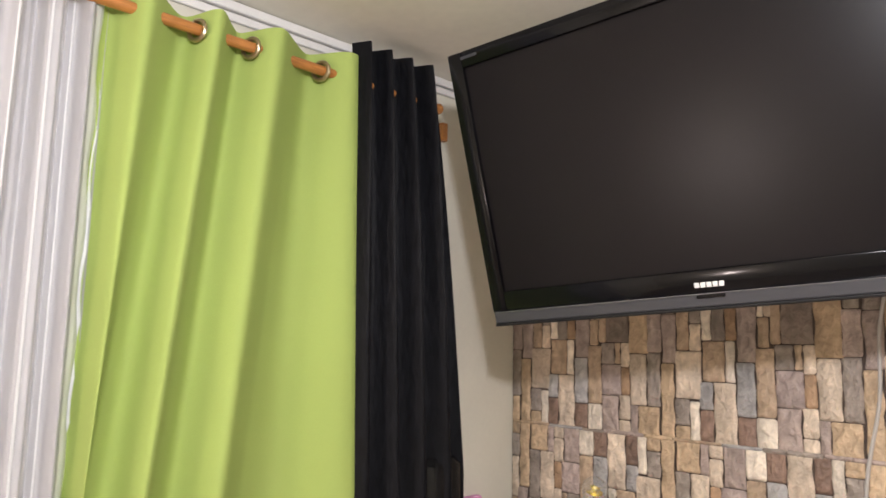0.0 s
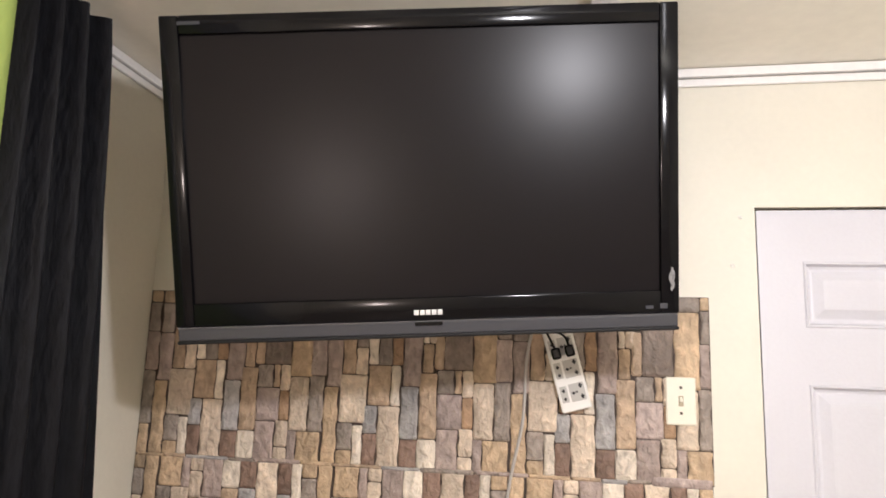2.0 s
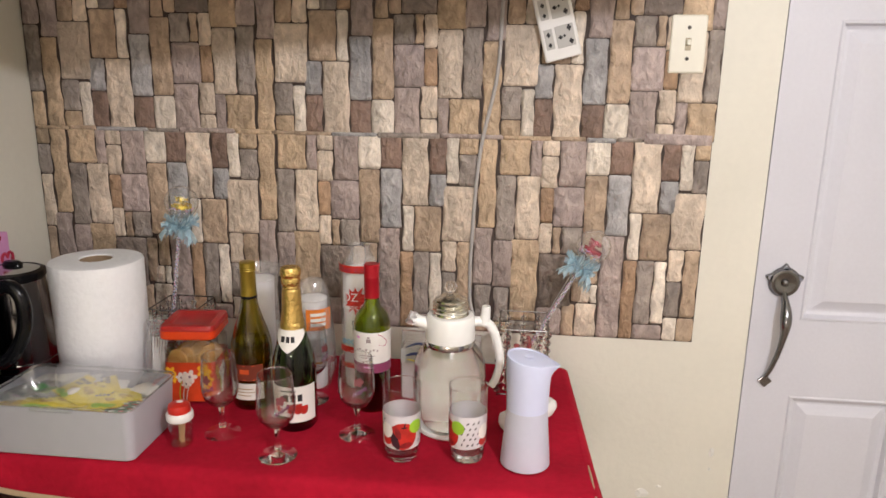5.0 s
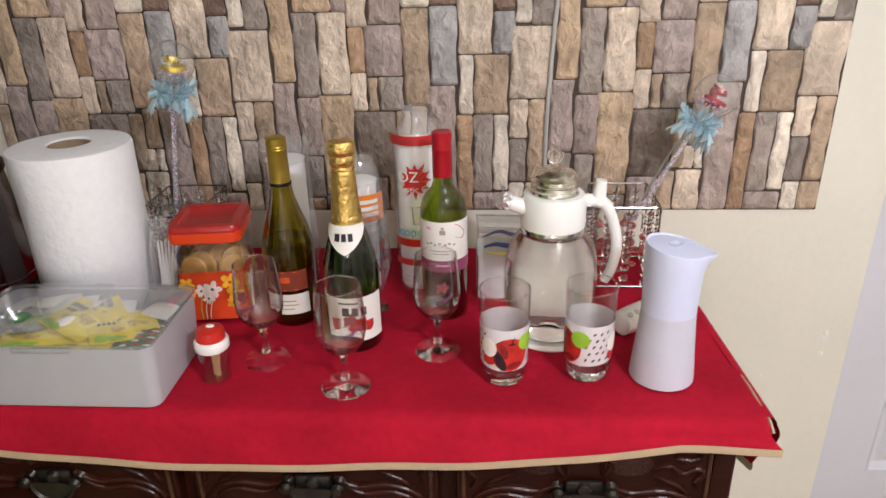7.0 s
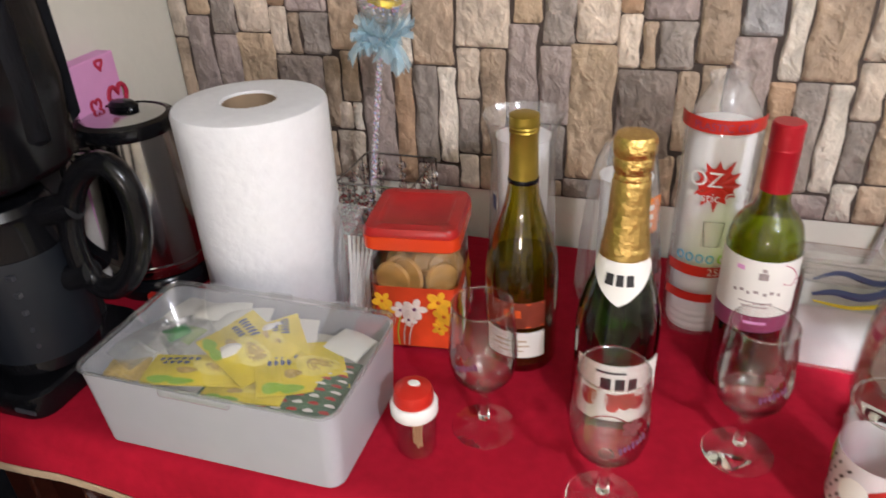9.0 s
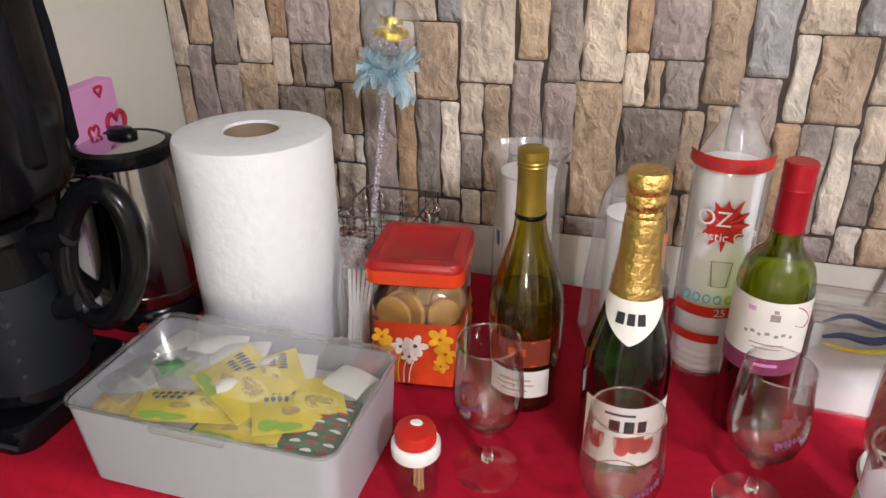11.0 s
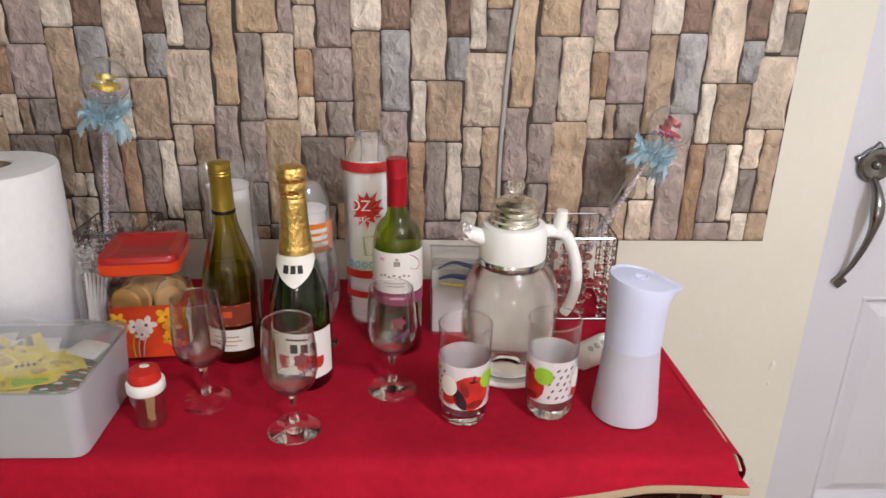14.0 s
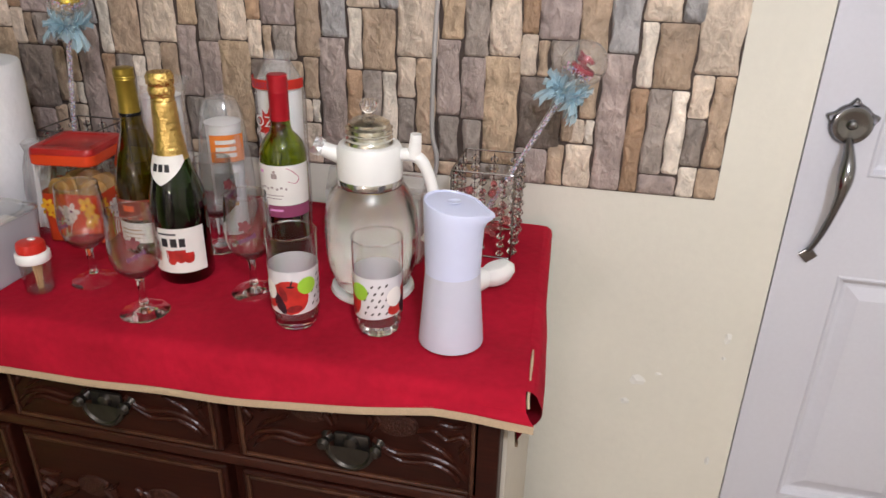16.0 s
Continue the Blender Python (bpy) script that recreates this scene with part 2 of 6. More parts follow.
def smooth_path(pts, n=8):
    """Points on a curve through pts."""
    pts = [Vector(p) for p in pts]
    out = []
    for i in range(len(pts) - 1):
        p0, p1, p2, p3 = pts[max(0, i - 1)], pts[i], pts[i + 1], pts[min(len(pts) - 1, i + 2)]
        for k in range(n):
            t = k / n
            out.append(0.5 * (2 * p1 + (p2 - p0) * t + (2 * p0 - 5 * p1 + 4 * p2 - p3) * t * t + (3 * p1 - p0 - 3 * p2 + p3) * t ** 3))
    out.append(pts[-1])
    return out


def wrap(radius, a0, a1, z0, z1, outline=None, nx=16, nz=8, lift=0.0006):
    """A label bent round an upright bottle of that radius; outline(u) gives the lower edge's lift 0..1."""
    bm = bmesh.new()
    rows = []
    for j in range(nz + 1):
        row = []
        for i in range(nx + 1):
            u, v = i / nx, j / nz
            lo = outline(u) if outline else 0
            z = z0 + (z1 - z0) * (lo + (1 - lo) * v)
            r = (radius(z) if callable(radius) else radius) + lift
            a = radians(a0 + (a1 - a0) * u)
            row.append(bm.verts.new((r * math.cos(a), r * math.sin(a), z)))
        rows.append(row)
    for a, b in zip(rows, rows[1:]):
        for i in range(nx):
            bm.faces.new((a[i], a[i + 1], b[i + 1], b[i]))
    return bm


def words(text, size, radius=None, m=None, tilt=0.0):
    """Flat lettering in the built-in font, in the plane x, z; bent round z where a radius is given (centred on -y)."""
    cu = bpy.data.curves.new("lettering", "FONT")
    cu.body, cu.size, cu.align_x, cu.align_y = text, size, "CENTER", "CENTER"
    ob = new("lettering", cu)
    me = bpy.data.meshes.new_from_object(ob)
    bpy.data.objects.remove(ob)
    bm = bmesh.new()
    bm.from_mesh(me)
    bpy.data.meshes.remove(me)
    c, s = math.cos(tilt), math.sin(tilt)
    for v in bm.verts:
        x, z = v.co.x * c - v.co.y * s, v.co.x * s + v.co.y * c
        if radius:
            a = x / radius
            v.co = (radius * math.sin(a), -radius * math.cos(a), z)
        else:
            v.co = (x, 0, z)
    if m is not None:
        bmesh.ops.transform(bm, matrix=m, verts=bm.verts)
    return bm


def sheet(fn, nu, nv):
    """A surface from fn(u, v), u and v running 0..1."""
    bm = bmesh.new()
    g = [[bm.verts.new(fn(i / nu, j / nv)) for i in range(nu + 1)] for j in range(nv + 1)]
    for a, b in zip(g, g[1:]):
        for i in range(nu):
            bm.faces.new((a[i], a[i + 1], b[i + 1], b[i]))
    return bm


def structure(name, bm, material, label, parent=None):
    ob = part(name, bm, material, parent)
    return tagged(ob, label, name.split("_")[0], kind="structure")


# ---- the room ----
DX0, DX1, DZ = 0.815, 1.615, 2.040        # door opening
bm = box((CORNER - 0.12, 0.0, 0.0), (DX0, 0.12, CEIL))
add_box(bm, (DX1, 0.0, 0.0), (2.4, 0.12, CEIL))
add_box(bm, (DX0, 0.0, DZ), (DX1, 0.12, CEIL))
structure("wall_north", bm, M_WALL, "cream painted plaster wall with scuffs and chips")
structure("wall_west", box((CORNER - 0.12, -3.9, 0), (CORNER, 0.0, CEIL)), M_WALL, "cream painted wall behind the curtains")
# East and south walls are unseen, added to close the room and bounce light.
structure("wall_east", box((2.4, -3.9, 0), (2.52, 0.12, CEIL)), M_FAR, "plain cream wall, unseen, added to close the room")
structure("wall_south", box((CORNER - 0.12, -4.02, 0), (2.52, -3.9, CEIL)), M_FAR, "plain cream wall, unseen, added to close the room")
structure("ceiling", box((CORNER - 0.12, -4.02, CEIL), (2.52, 0.12, CEIL + 0.1)), M_CEIL, "glossy cream painted ceiling with uneven patches")
structure("floor", box((CORNER - 0.12, -4.02, -0.1), (2.52, 0.12, 0.0)), M_FLOOR, "brown tiled floor")

bm = bmesh.new()
for lo, hi in (((CORNER, -0.012, 2.379), (2.4, -0.001, 2.401)), ((CORNER, -0.020, 2.404), (2.4, -0.001, 2.429))):
    add_box(bm, lo, hi, 0.004)
structure("trim_north", bm, M_TRIM, "white stepped crown moulding along the ceiling")
bm = bmesh.new()
for lo, hi in (((CORNER + 0.001, -3.9, 2.379), (CORNER + 0.012, -0.022, 2.401)), ((CORNER + 0.001, -3.9, 2.404), (CORNER + 0.020, -0.022, 2.429))):
    add_box(bm, lo, hi, 0.004)
structure("trim_west", bm, M_TRIM, "white stepped crown moulding above the curtain")
structure("trim_ceiling", box((0.385, -3.85, CEIL - 0.019), (0.449, -0.03, CEIL - 0.0005), 0.004), M_TRIM, "pale batten running across the ceiling")

# door
door = thing("door_1", (DX0 + 0.006, 0.012, 0.006), "pale grey six-panel door with a chrome pull handle, closed", "door")
tagged(door, kind="structure")
W, H = DX1 - DX0 - 0.012, DZ - 0.012
bm = bmesh.new()
PX = ((0.108, 0.352), (0.436, 0.680))
PZ = ((0.20, 0.728), (0.918, 1.580), (1.722, 1.892))
xs = [0, PX[0][0], PX[0][1], PX[1][0], PX[1][1], W]
zs = [0, PZ[0][0], PZ[0][1], PZ[1][0], PZ[1][1], PZ[2][0], PZ[2][1], H]
for i in range(5):
    for j in range(7):
        if i % 2 and j % 2:
            continue
        add_box(bm, (xs[i], 0, zs[j]), (xs[i + 1], 0.035, zs[j + 1]))
bmesh.ops.remove_doubles(bm, verts=bm.verts, dist=0.0001)
part("leaf", bm, M_DOOR, door)
for a, b in PX:
    for c, d in PZ:
        bm = bmesh.new()
        rings = []
        for inset, y in ((0, 0.0005), (0.003, -0.0025), (0.007, -0.0020), (0.012, 0.010), (0.019, 0.013), (0.024, 0.0125), (0.047, 0.0020), (0.054, 0.0015)):
            rings.append([bm.verts.new(p) for p in ((a + inset, y, c + inset), (b - inset, y, c + inset), (b - inset, y, d - inset), (a + inset, y, d - inset))])
        for r, s in zip(rings, rings[1:]):
            for k in range(4):
                bm.faces.new((r[k], r[(k + 1) % 4], s[(k + 1) % 4], s[k]))
        bm.faces.new(rings[-1])
        part("panel", bm, M_DOOR, door)
# Jamb faces coloured near-black to give the gap its shade.
bm = box((DX0 + 0.0005, 0.03, 0), (DX0 + 0.0055, 0.1, DZ))
add_box(bm, (DX0, 0.03, DZ - 0.006), (DX1, 0.1, DZ - 0.0005))
add_box(bm, (DX0, 0.1, 0), (DX1, 0.12, DZ))
structure("door_jamb", bm, M_GAPSHADE, "stop round the door leaf, near-black for the shade in the gap")

# pull handle with thumb plate
handle = part("handle", box((-0.012, -0.006, -0.012), (0.012, 0.0, 0.012), 0.002), M_HANDLE, door, "worn chrome pull handle", at=Matrix.Translation((0.047, -0.001, 0.765)) @ Matrix.Rotation(radians(45), 4, "Y"))
lobes = lambda a: 1 + sum(0.26 * math.exp(-(((a - radians(b) + math.pi) % (2 * math.pi) - math.pi) / 0.17) ** 2) for b in (90, 18, 162))
bm = lathe([(0.0315, 0.0070), (0.0335, 0.0060), (0.0350, 0.0035), (0.0355, 0.0)], 72, lobes)
add_lathe(bm, [(0.0, 0.0085), (0.010, 0.0090), (0.020, 0.0115), (0.026, 0.0125), (0.0305, 0.0110), (0.0330, 0.0060)], 48)
add_lathe(bm, [(0.0, 0.0165), (0.005, 0.0155), (0.008, 0.0120), (0.009, 0.0085)], 20)
bmesh.ops.transform(bm, matrix=Matrix.Translation((0.062, -0.001, 1.008)) @ Matrix.Rotation(radians(90), 4, "X"), verts=bm.verts)
part("rosette", bm, M_HANDLE, door, "round chrome rosette", True)
pts = smooth_path([(0.062, -0.008, 0.983), (0.063, -0.030, 0.958), (0.062, -0.046, 0.918), (0.058, -0.044, 0.868), (0.052, -0.026, 0.812), (0.047, -0.006, 0.775)])
part("grip", tube(pts, lambda t: 0.0075 + 0.006 * math.exp(-((t - 0.33) / 0.16) ** 2) - 0.002 * t, 12), M_HANDLE, door, "curved chrome grip", True)

# ---- wall covering: two strips of printed stone, the upper one laid upside down ----
PERIOD, SEAM = 0.522, 1.3265
STONES_A = [("y", .228, .297, 1.243, 1.317), ("m", .297, .323, 1.242, 1.318), ("c", .323, .361, 1.289, 1.318), ("c", .323, .360, 1.216, 1.287),
            ("m", .362, .421, 1.220, 1.308), ("w", .422, .473, 1.248, 1.318), ("b", .474, .522, 1.251, 1.317), ("c", .524, .586, 1.165, 1.313),
            ("b", .588, .627, 1.240, 1.313), ("w", .627, .656, 1.219, 1.314), ("y", .657, .700, 1.287, 1.313), ("g", .656, .700, 1.214, 1.285)]
STONES_B = [("g", .222, .266, 1.090, 1.241), ("m", .218, .264, .976, 1.088), ("g", .222, .258, .890, .974), ("c", .267, .322, 1.094, 1.241),
            ("o", .323, .352, 1.134, 1.215), ("c", .324, .353, 1.062, 1.133), ("p", .353, .421, 1.127, 1.218), ("t", .354, .374, 1.062, 1.124),
            ("g", .375, .422, 1.063, 1.125), ("t", .422, .471, 1.072, 1.246), ("u", .473, .523, 1.110, 1.249), ("w", .525, .552, 1.054, 1.163)]
STONES_C = [("t", .553, .616, 1.055, 1.163), ("u", .588, .626, 1.165, 1.238), ("c", .618, .698, 1.083, 1.212), ("y", .260, .324, .894, 1.092),
            ("d", .325, .404, .931, 1.060), ("t", .405, .432, .948, 1.061), ("c", .420, .446, .946, .990), ("t", .434, .464, .992, 1.070),
            ("t", .384, .414, .861, .940), ("c", .416, .464, .861, .943), ("m", .466, .518, .861, 1.108), ("o", .519, .550, .861, 1.052)]
STONES_D = [("g", .551, .588, .900, 1.053), ("w", .589, .618, .903, 1.052), ("c", .619, .654, 1.007, 1.081), ("g", .619, .652, .921, 1.005),
            ("t", .655, .692, .921, 1.081), ("m", .551, .617, .861, .898), ("w", .619, .650, .861, .918), ("t", .652, .696, .861, .918),
            ("g", .258, .322, .861, .892), ("m", .325, .383, .861, .929), ("y", .702, .743, 1.118, 1.320), ("m", .694, .738, .980, 1.116)]
STONES_E = [("g", .698, .738, .892, .978), ("y", .222, .256, .861, .887), ("t", .698, .738, .861, .889), ("w", .448, .464, .946, .990)]
STONE_COLOURS = {"y": (.48, .355, .235), "t": (.43, .32, .225), "c": (.60, .495, .39), "w": (.70, .62, .52), "m": (.375, .300, .268), "p": (.40, .322, .295),
                 "b": (.235, .155, .118), "g": (.29, .246, .212), "u": (.355, .342, .335), "d": (.22, .175, .145), "o": (.36, .235, .145)}


def stone_mat(key, colour):
    """Printed stone: pitted relief, lighter crests, brown flecks."""
    m = mat("stone_print_" + key, colour, 0.55, per_object=0.10)
    nt = m.node_tree
    bsdf = nt.nodes["Principled BSDF"]
    src = bsdf.inputs["Base Color"].links[0].from_socket
    geo = nt.nodes.new("ShaderNodeTexCoord")
    info = nt.nodes.new("ShaderNodeObjectInfo")
    sh = nt.nodes.new("ShaderNodeVectorMath")
    sh.operation = "MULTIPLY_ADD"
    sh.inputs[1].default_value = (1, 1, 0.72)
    nt.links.new(geo.outputs["Object"], sh.inputs[0])
    comb = nt.nodes.new("ShaderNodeCombineXYZ")
    for i in range(3):
        nt.links.new(info.outputs["Random"], comb.inputs[i])
    sc = nt.nodes.new("ShaderNodeVectorMath")
    sc.operation = "SCALE"
    sc.inputs["Scale"].default_value = 17.0
    nt.links.new(comb.outputs[0], sc.inputs[0])
    nt.links.new(sc.outputs[0], sh.inputs[2])

    def tex(scale, detail, rough, dist):
        n = nt.nodes.new("ShaderNodeTexNoise")
        n.inputs["Scale"].default_value, n.inputs["Detail"].default_value = scale, detail
        n.inputs["Roughness"].default_value, n.inputs["Distortion"].default_value = rough, dist
        nt.links.new(sh.outputs[0], n.inputs["Vector"])
        return n.outputs["Fac"]

    big, fine, broad = tex(52, 3, 0.5, 0.35), tex(260, 3, 0.6, 0.2), tex(15, 2, 0.5, 0.5)
    out = src
    for fac, lo, hi in ((big, 0.80, 1.20), (fine, 0.93, 1.07), (broad, 0.80, 1.20)):
        mr = nt.nodes.new("ShaderNodeMapRange")
        mr.inputs[1].default_value, mr.inputs[2].default_value = 0.3, 0.7
        mr.inputs[3].default_value, mr.inputs[4].default_value = lo, hi
        nt.links.new(fac, mr.inputs[0])
        mul = nt.nodes.new("ShaderNodeVectorMath")
        mul.operation = "SCALE"
        nt.links.new(out, mul.inputs[0])
        nt.links.new(mr.outputs[0], mul.inputs["Scale"])
        out = mul.outputs[0]
    nt.links.new(out, bsdf.inputs["Base Color"])
    b = nt.nodes.new("ShaderNodeBump")
    b.inputs["Strength"].default_value, b.inputs["Distance"].default_value = 1.0, 0.013
    relief = nt.nodes.new("ShaderNodeMath")
    relief.operation = "MULTIPLY_ADD"
    relief.inputs[1].default_value = 0.12
    nt.links.new(fine, relief.inputs[0])
    nt.links.new(big, relief.inputs[2])
    nt.links.new(relief.outputs[0], b.inputs["Height"])
    nt.links.new(b.outputs[0], bsdf.inputs["Normal"])
    return m


STONE_MATS = {k: stone_mat(k, c) for k, c in STONE_COLOURS.items()}
M_JOINT = mat("printed_joint", (0.055, 0.038, 0.030), 0.7, grain=0.3, scale=60)
STONE_MESHES = {}


def stone_mesh(key, w, h, seed):
    """A crooked slab with rounded corners and a worn arris, its back at y = 0."""
    rnd = random.Random(seed)
    c = min(0.0075, 0.28 * min(w, h))
    cuts = [c * rnd.uniform(0.35, 1.0) for _ in range(4)]
    side = max(1, int(h / 0.020))
    bow = [(rnd.choice((-1, 1)) * rnd.uniform(.0012, .0030), rnd.uniform(0, 6.28), rnd.uniform(40, 85)) for _ in range(2)]
    ring = []
    for q, (cx, cz) in enumerate(((1, -1), (1, 1), (-1, 1), (-1, -1))):
        k = cuts[q]
        x, z = cx * w / 2, cz * h / 2
        first, last = (x - cx * k, z), (x, z - cz * k)
        if q in (1, 3):
            first, last = last, first
        ring += [first, (x - cx * k * 0.28, z - cz * k * 0.28), last]
        if q in (0, 2):
            amp, ph, freq = bow[q // 2]
            for i in range(1, side):
                zz = -cz * 0 + z - cz * (k + (h - 2 * k) * i / side)
                ring.append((x - cx * 0.0009 + amp * math.sin(freq * zz + ph) + rnd.uniform(-.0007, .0007), zz))
    bm = bmesh.new()
    rings = []
    for inset, deep in ((0.0, 0.0), (0.0012, 0.0024), (min(0.0065, 0.2 * min(w, h)), 0.0042)):
        fx, fz = 1 - 2 * inset / w, 1 - 2 * inset / h
        rings.append([bm.verts.new((x * fx, -deep, z * fz)) for x, z in ring])
    n = len(ring)
    for low, top in zip(rings, rings[1:]):
        for i in range(n):
            bm.faces.new((low[i], low[(i + 1) % n], top[(i + 1) % n], top[i]))
    bm.faces.new(rings[-1])
    bmesh.ops.recalc_face_normals(bm, faces=bm.faces)
    me = bpy.data.meshes.new("stone")
    bm.to_mesh(me)
    bm.free()
    me.materials.append(STONE_MATS[key])
    for p in me.polygons:
        p.use_smooth = True
    return me


def lay_strip(name, upside, x0, x1, z0, z1, label):
    """Backing sheet with its printed stones."""
    back = part(name, box((x0, -0.0012, z0), (x1, -0.0002, z1)), M_JOINT)
    tagged(back, label, "wallpaper", kind="structure")
    rows = STONES_A + STONES_B + STONES_C + STONES_D + STONES_E
    for k in range(-4, 4):
        for n, (key, a, b, c, d) in enumerate(rows):
            a, b, c, d = a - 0.0001, b + 0.0001, c - 0.0002, d + 0.0002
            c = 0.825 if c < 0.862 else c
            d = SEAM - 0.002 if d > 1.305 else d
            if upside:
                a, b, c, d = 0.405 - b, 0.405 - a, 2 * SEAM - d, 2 * SEAM - c
            a, b = a + k * PERIOD, b + k * PERIOD
            cut = (max(a, x0 + 0.001), min(b, x1 - 0.001), max(c, z0 + 0.001), min(d, z1 - 0.001))
            if cut[1] - cut[0] < 0.008 or cut[3] - cut[2] < 0.008:
                continue
            whole = cut == (a, b, c, d)
            w, h = cut[1] - cut[0], cut[3] - cut[2]
            if whole and (n in STONE_MESHES):
                me = STONE_MESHES[n]
            else:
                me = stone_mesh(key, w, h, n * 7 + (0 if whole else k + 50))
                if whole:
                    STONE_MESHES[n] = me
            ob = new("stone", me)
            ob.parent = back
            ob.matrix_basis = pose((cut[0] + cut[1]) / 2, -0.0012, (cut[2] + cut[3]) / 2, 0, 180 if upside else 0, 0)
    if not upside:      # thin ledge stones printed along the seam
        x, n = CORNER + 0.01, 0
        rnd = random.Random(4)
        while x < 0.535:
            w = min(rnd.uniform(0.06, 0.15), 0.540 - x)
            key = "ytugm"[n % 5]
            ob = new("stone", stone_mesh(key, w, rnd.uniform(0.009, 0.014), 900 + n))
            ob.parent = back
            ob.matrix_basis = pose(x + w / 2, -0.0030, SEAM + rnd.uniform(-.002, .002), 0, rnd.uniform(-.6, .6), 0)
            x, n = x + w + 0.002, n + 1
        ob = new("stone", stone_mesh("p", 0.146, 0.025, 990))
        ob.parent = back
        ob.matrix_basis = pose(0.616, -0.0030, SEAM + 0.005, 0, 0.5, 0)
    return back

# ---- television ----
TL, TR, BR, BL = (Vector(v) for v in ((-.490, -.735, 2.278), (.575, -.494, 2.354), (.558, -.369, 1.690), (-.488, -.512, 1.627)))
ax = ((TR - TL) + (BR - BL)).normalized()
az = ((TL - BL) + (TR - BR))
az = (az - az.dot(ax) * ax).normalized()
ay = az.cross(ax)
tvm = Matrix.Translation((TL + TR + BR + BL) / 4) @ Matrix((ax, ay, az)).transposed().to_4x4()
TW, TH = 0.534, 0.342
tv = thing("television", tvm, "large black flat-screen television tilted down on a wall bracket, switched off", "television")


def rect_frame(bm, w0, w1, z0, z1, b, y0, y1, bevel=0.003):
    l, r, t, d = b
    add_box(bm, (w0, y0, z0), (w0 + l, y1, z1), bevel)
    add_box(bm, (w1 - r, y0, z0), (w1, y1, z1), bevel)
    add_box(bm, (w0 + l, y0, z1 - t), (w1 - r, y1, z1), bevel)
    add_box(bm, (w0 + l, y0, z0), (w1 - r, y1, z0 + d), bevel)
    return bm


part("bezel", rect_frame(bmesh.new(), -TW, TW, -TH + 0.036, TH, (0.039, 0.039, 0.039, 0.050), -0.012, 0.03, 0.004), M_BEZEL, tv, "glossy black bezel", True)
part("screen", box((-TW + 0.036, 0.0, -TH + 0.080), (TW - 0.036, 0.012, TH - 0.036)), M_SCREEN, tv, "dark matt screen")
part("speaker_bar", box((-TW + 0.004, -0.014, -TH + 0.008), (TW - 0.004, 0.03, -TH + 0.0355), 0.003), M_STRIP, tv, "grey speaker bar")
part("trim_line", box((-TW + 0.004, -0.0165, -TH + 0.0355), (TW - 0.004, -0.010, -TH + 0.0370)), mat("satin_grey_line", (0.22, 0.22, 0.24), 0.25, 0.6), tv, "thin silver line")
part("lower_edge", box((-TW, -0.012, -TH), (TW, 0.04, -TH + 0.008), 0.003), M_BLACKMATT, tv)
part("housing", box((-TW + 0.02, 0.03, -TH + 0.02), (TW - 0.02, 0.085, TH - 0.02), 0.02), M_BLACKMATT, tv)
bm = bmesh.new()
for i in range(5):      # maker's mark as plain blocks
    x = -0.030 + i * 0.0125
    add_box(bm, (x, -0.0135, -TH + 0.049), (x + 0.0105, -0.0118, -TH + 0.060), 0.001)
part("badge", bm, M_LOGO, tv, "silver maker's mark")
part("badge", box((-TW + 0.038, -0.0132, TH - 0.020), (-TW + 0.085, -0.0118, TH - 0.013), 0.001), M_STRIP, tv, "small grey mark")
part("sensor", box((-0.028, -0.0175, -TH + 0.027), (0.030, -0.0135, -TH + 0.0345), 0.001), M_BLACK, tv)
for x in (0.462, 0.492):
    part("sticker", box((x, -0.0134, -TH + 0.048), (x + 0.016, -0.0118, -TH + 0.055 + (0.004 if x > 0.48 else 0))), M_STRIP, tv)
# Small ragged pale grey mark low on the right bezel.
M_PALEMARK = mat("pale_grey_mark", (0.20, 0.19, 0.19), 0.7, grain=0.5, scale=200)
rnd = random.Random(5)
bm = bmesh.new()
rim = []
for i in range(22):
    t = 2 * math.pi * i / 22
    rim.append(bm.verts.new((TW - 0.016 + 0.007 * math.cos(t) * rnd.uniform(0.2, 1.2), -0.0121, -TH + 0.112 + 0.026 * math.sin(t) * rnd.uniform(0.8, 1.1))))
hub = bm.verts.new((TW - 0.016, -0.0126, -TH + 0.112))
for i in range(22):
    bm.faces.new((hub, rim[i], rim[(i + 1) % 22]))
part("smudge", bm, M_PALEMARK, tv, "small irregular pale grey mark")
inv = tvm.inverted()
bm = bmesh.new()
add_box(bm, (-0.14, 0.085, -0.12), (0.14, 0.10, 0.12), 0.004)
pa, pb = Vector((0, 0.10, -0.02)), inv @ Vector((0.05, -0.012, 2.02))
add_tube(bm, [pa, pb], 0.022, 10)
part("wall_bracket", bm, M_BLACKMATT, tv, "black steel wall bracket")
bracket = thing("bracket_plate", (0.05, -0.002, 2.02), "black steel mounting plate behind the television", "bracket")
part("plate", box((-0.11, -0.010, -0.14), (0.11, 0, 0.14), 0.003), M_BLACKMATT, bracket)

# ---- curtains on a wooden rod ----
rod = thing("curtain_rod", (-0.78, -0.485, 2.274), "varnished wooden curtain rod", "curtain rod")
part("pole", tube([(0, 0, 0), (0, -1.7, 0)], 0.0135, 16), M_ROD, rod, "", True)
part("end_cap", add_lathe(bmesh.new(), [(0, 0.012), (0.014, 0.010), (0.017, 0.0), (0.014, -0.008), (0, -0.008)], 14, Matrix.Rotation(radians(-90), 4, "X")), M_ROD, rod, "", True)
part("support", box((-0.12, -0.012, -0.018), (0.012, 0.004, -0.010), 0.003), M_ROD, rod)
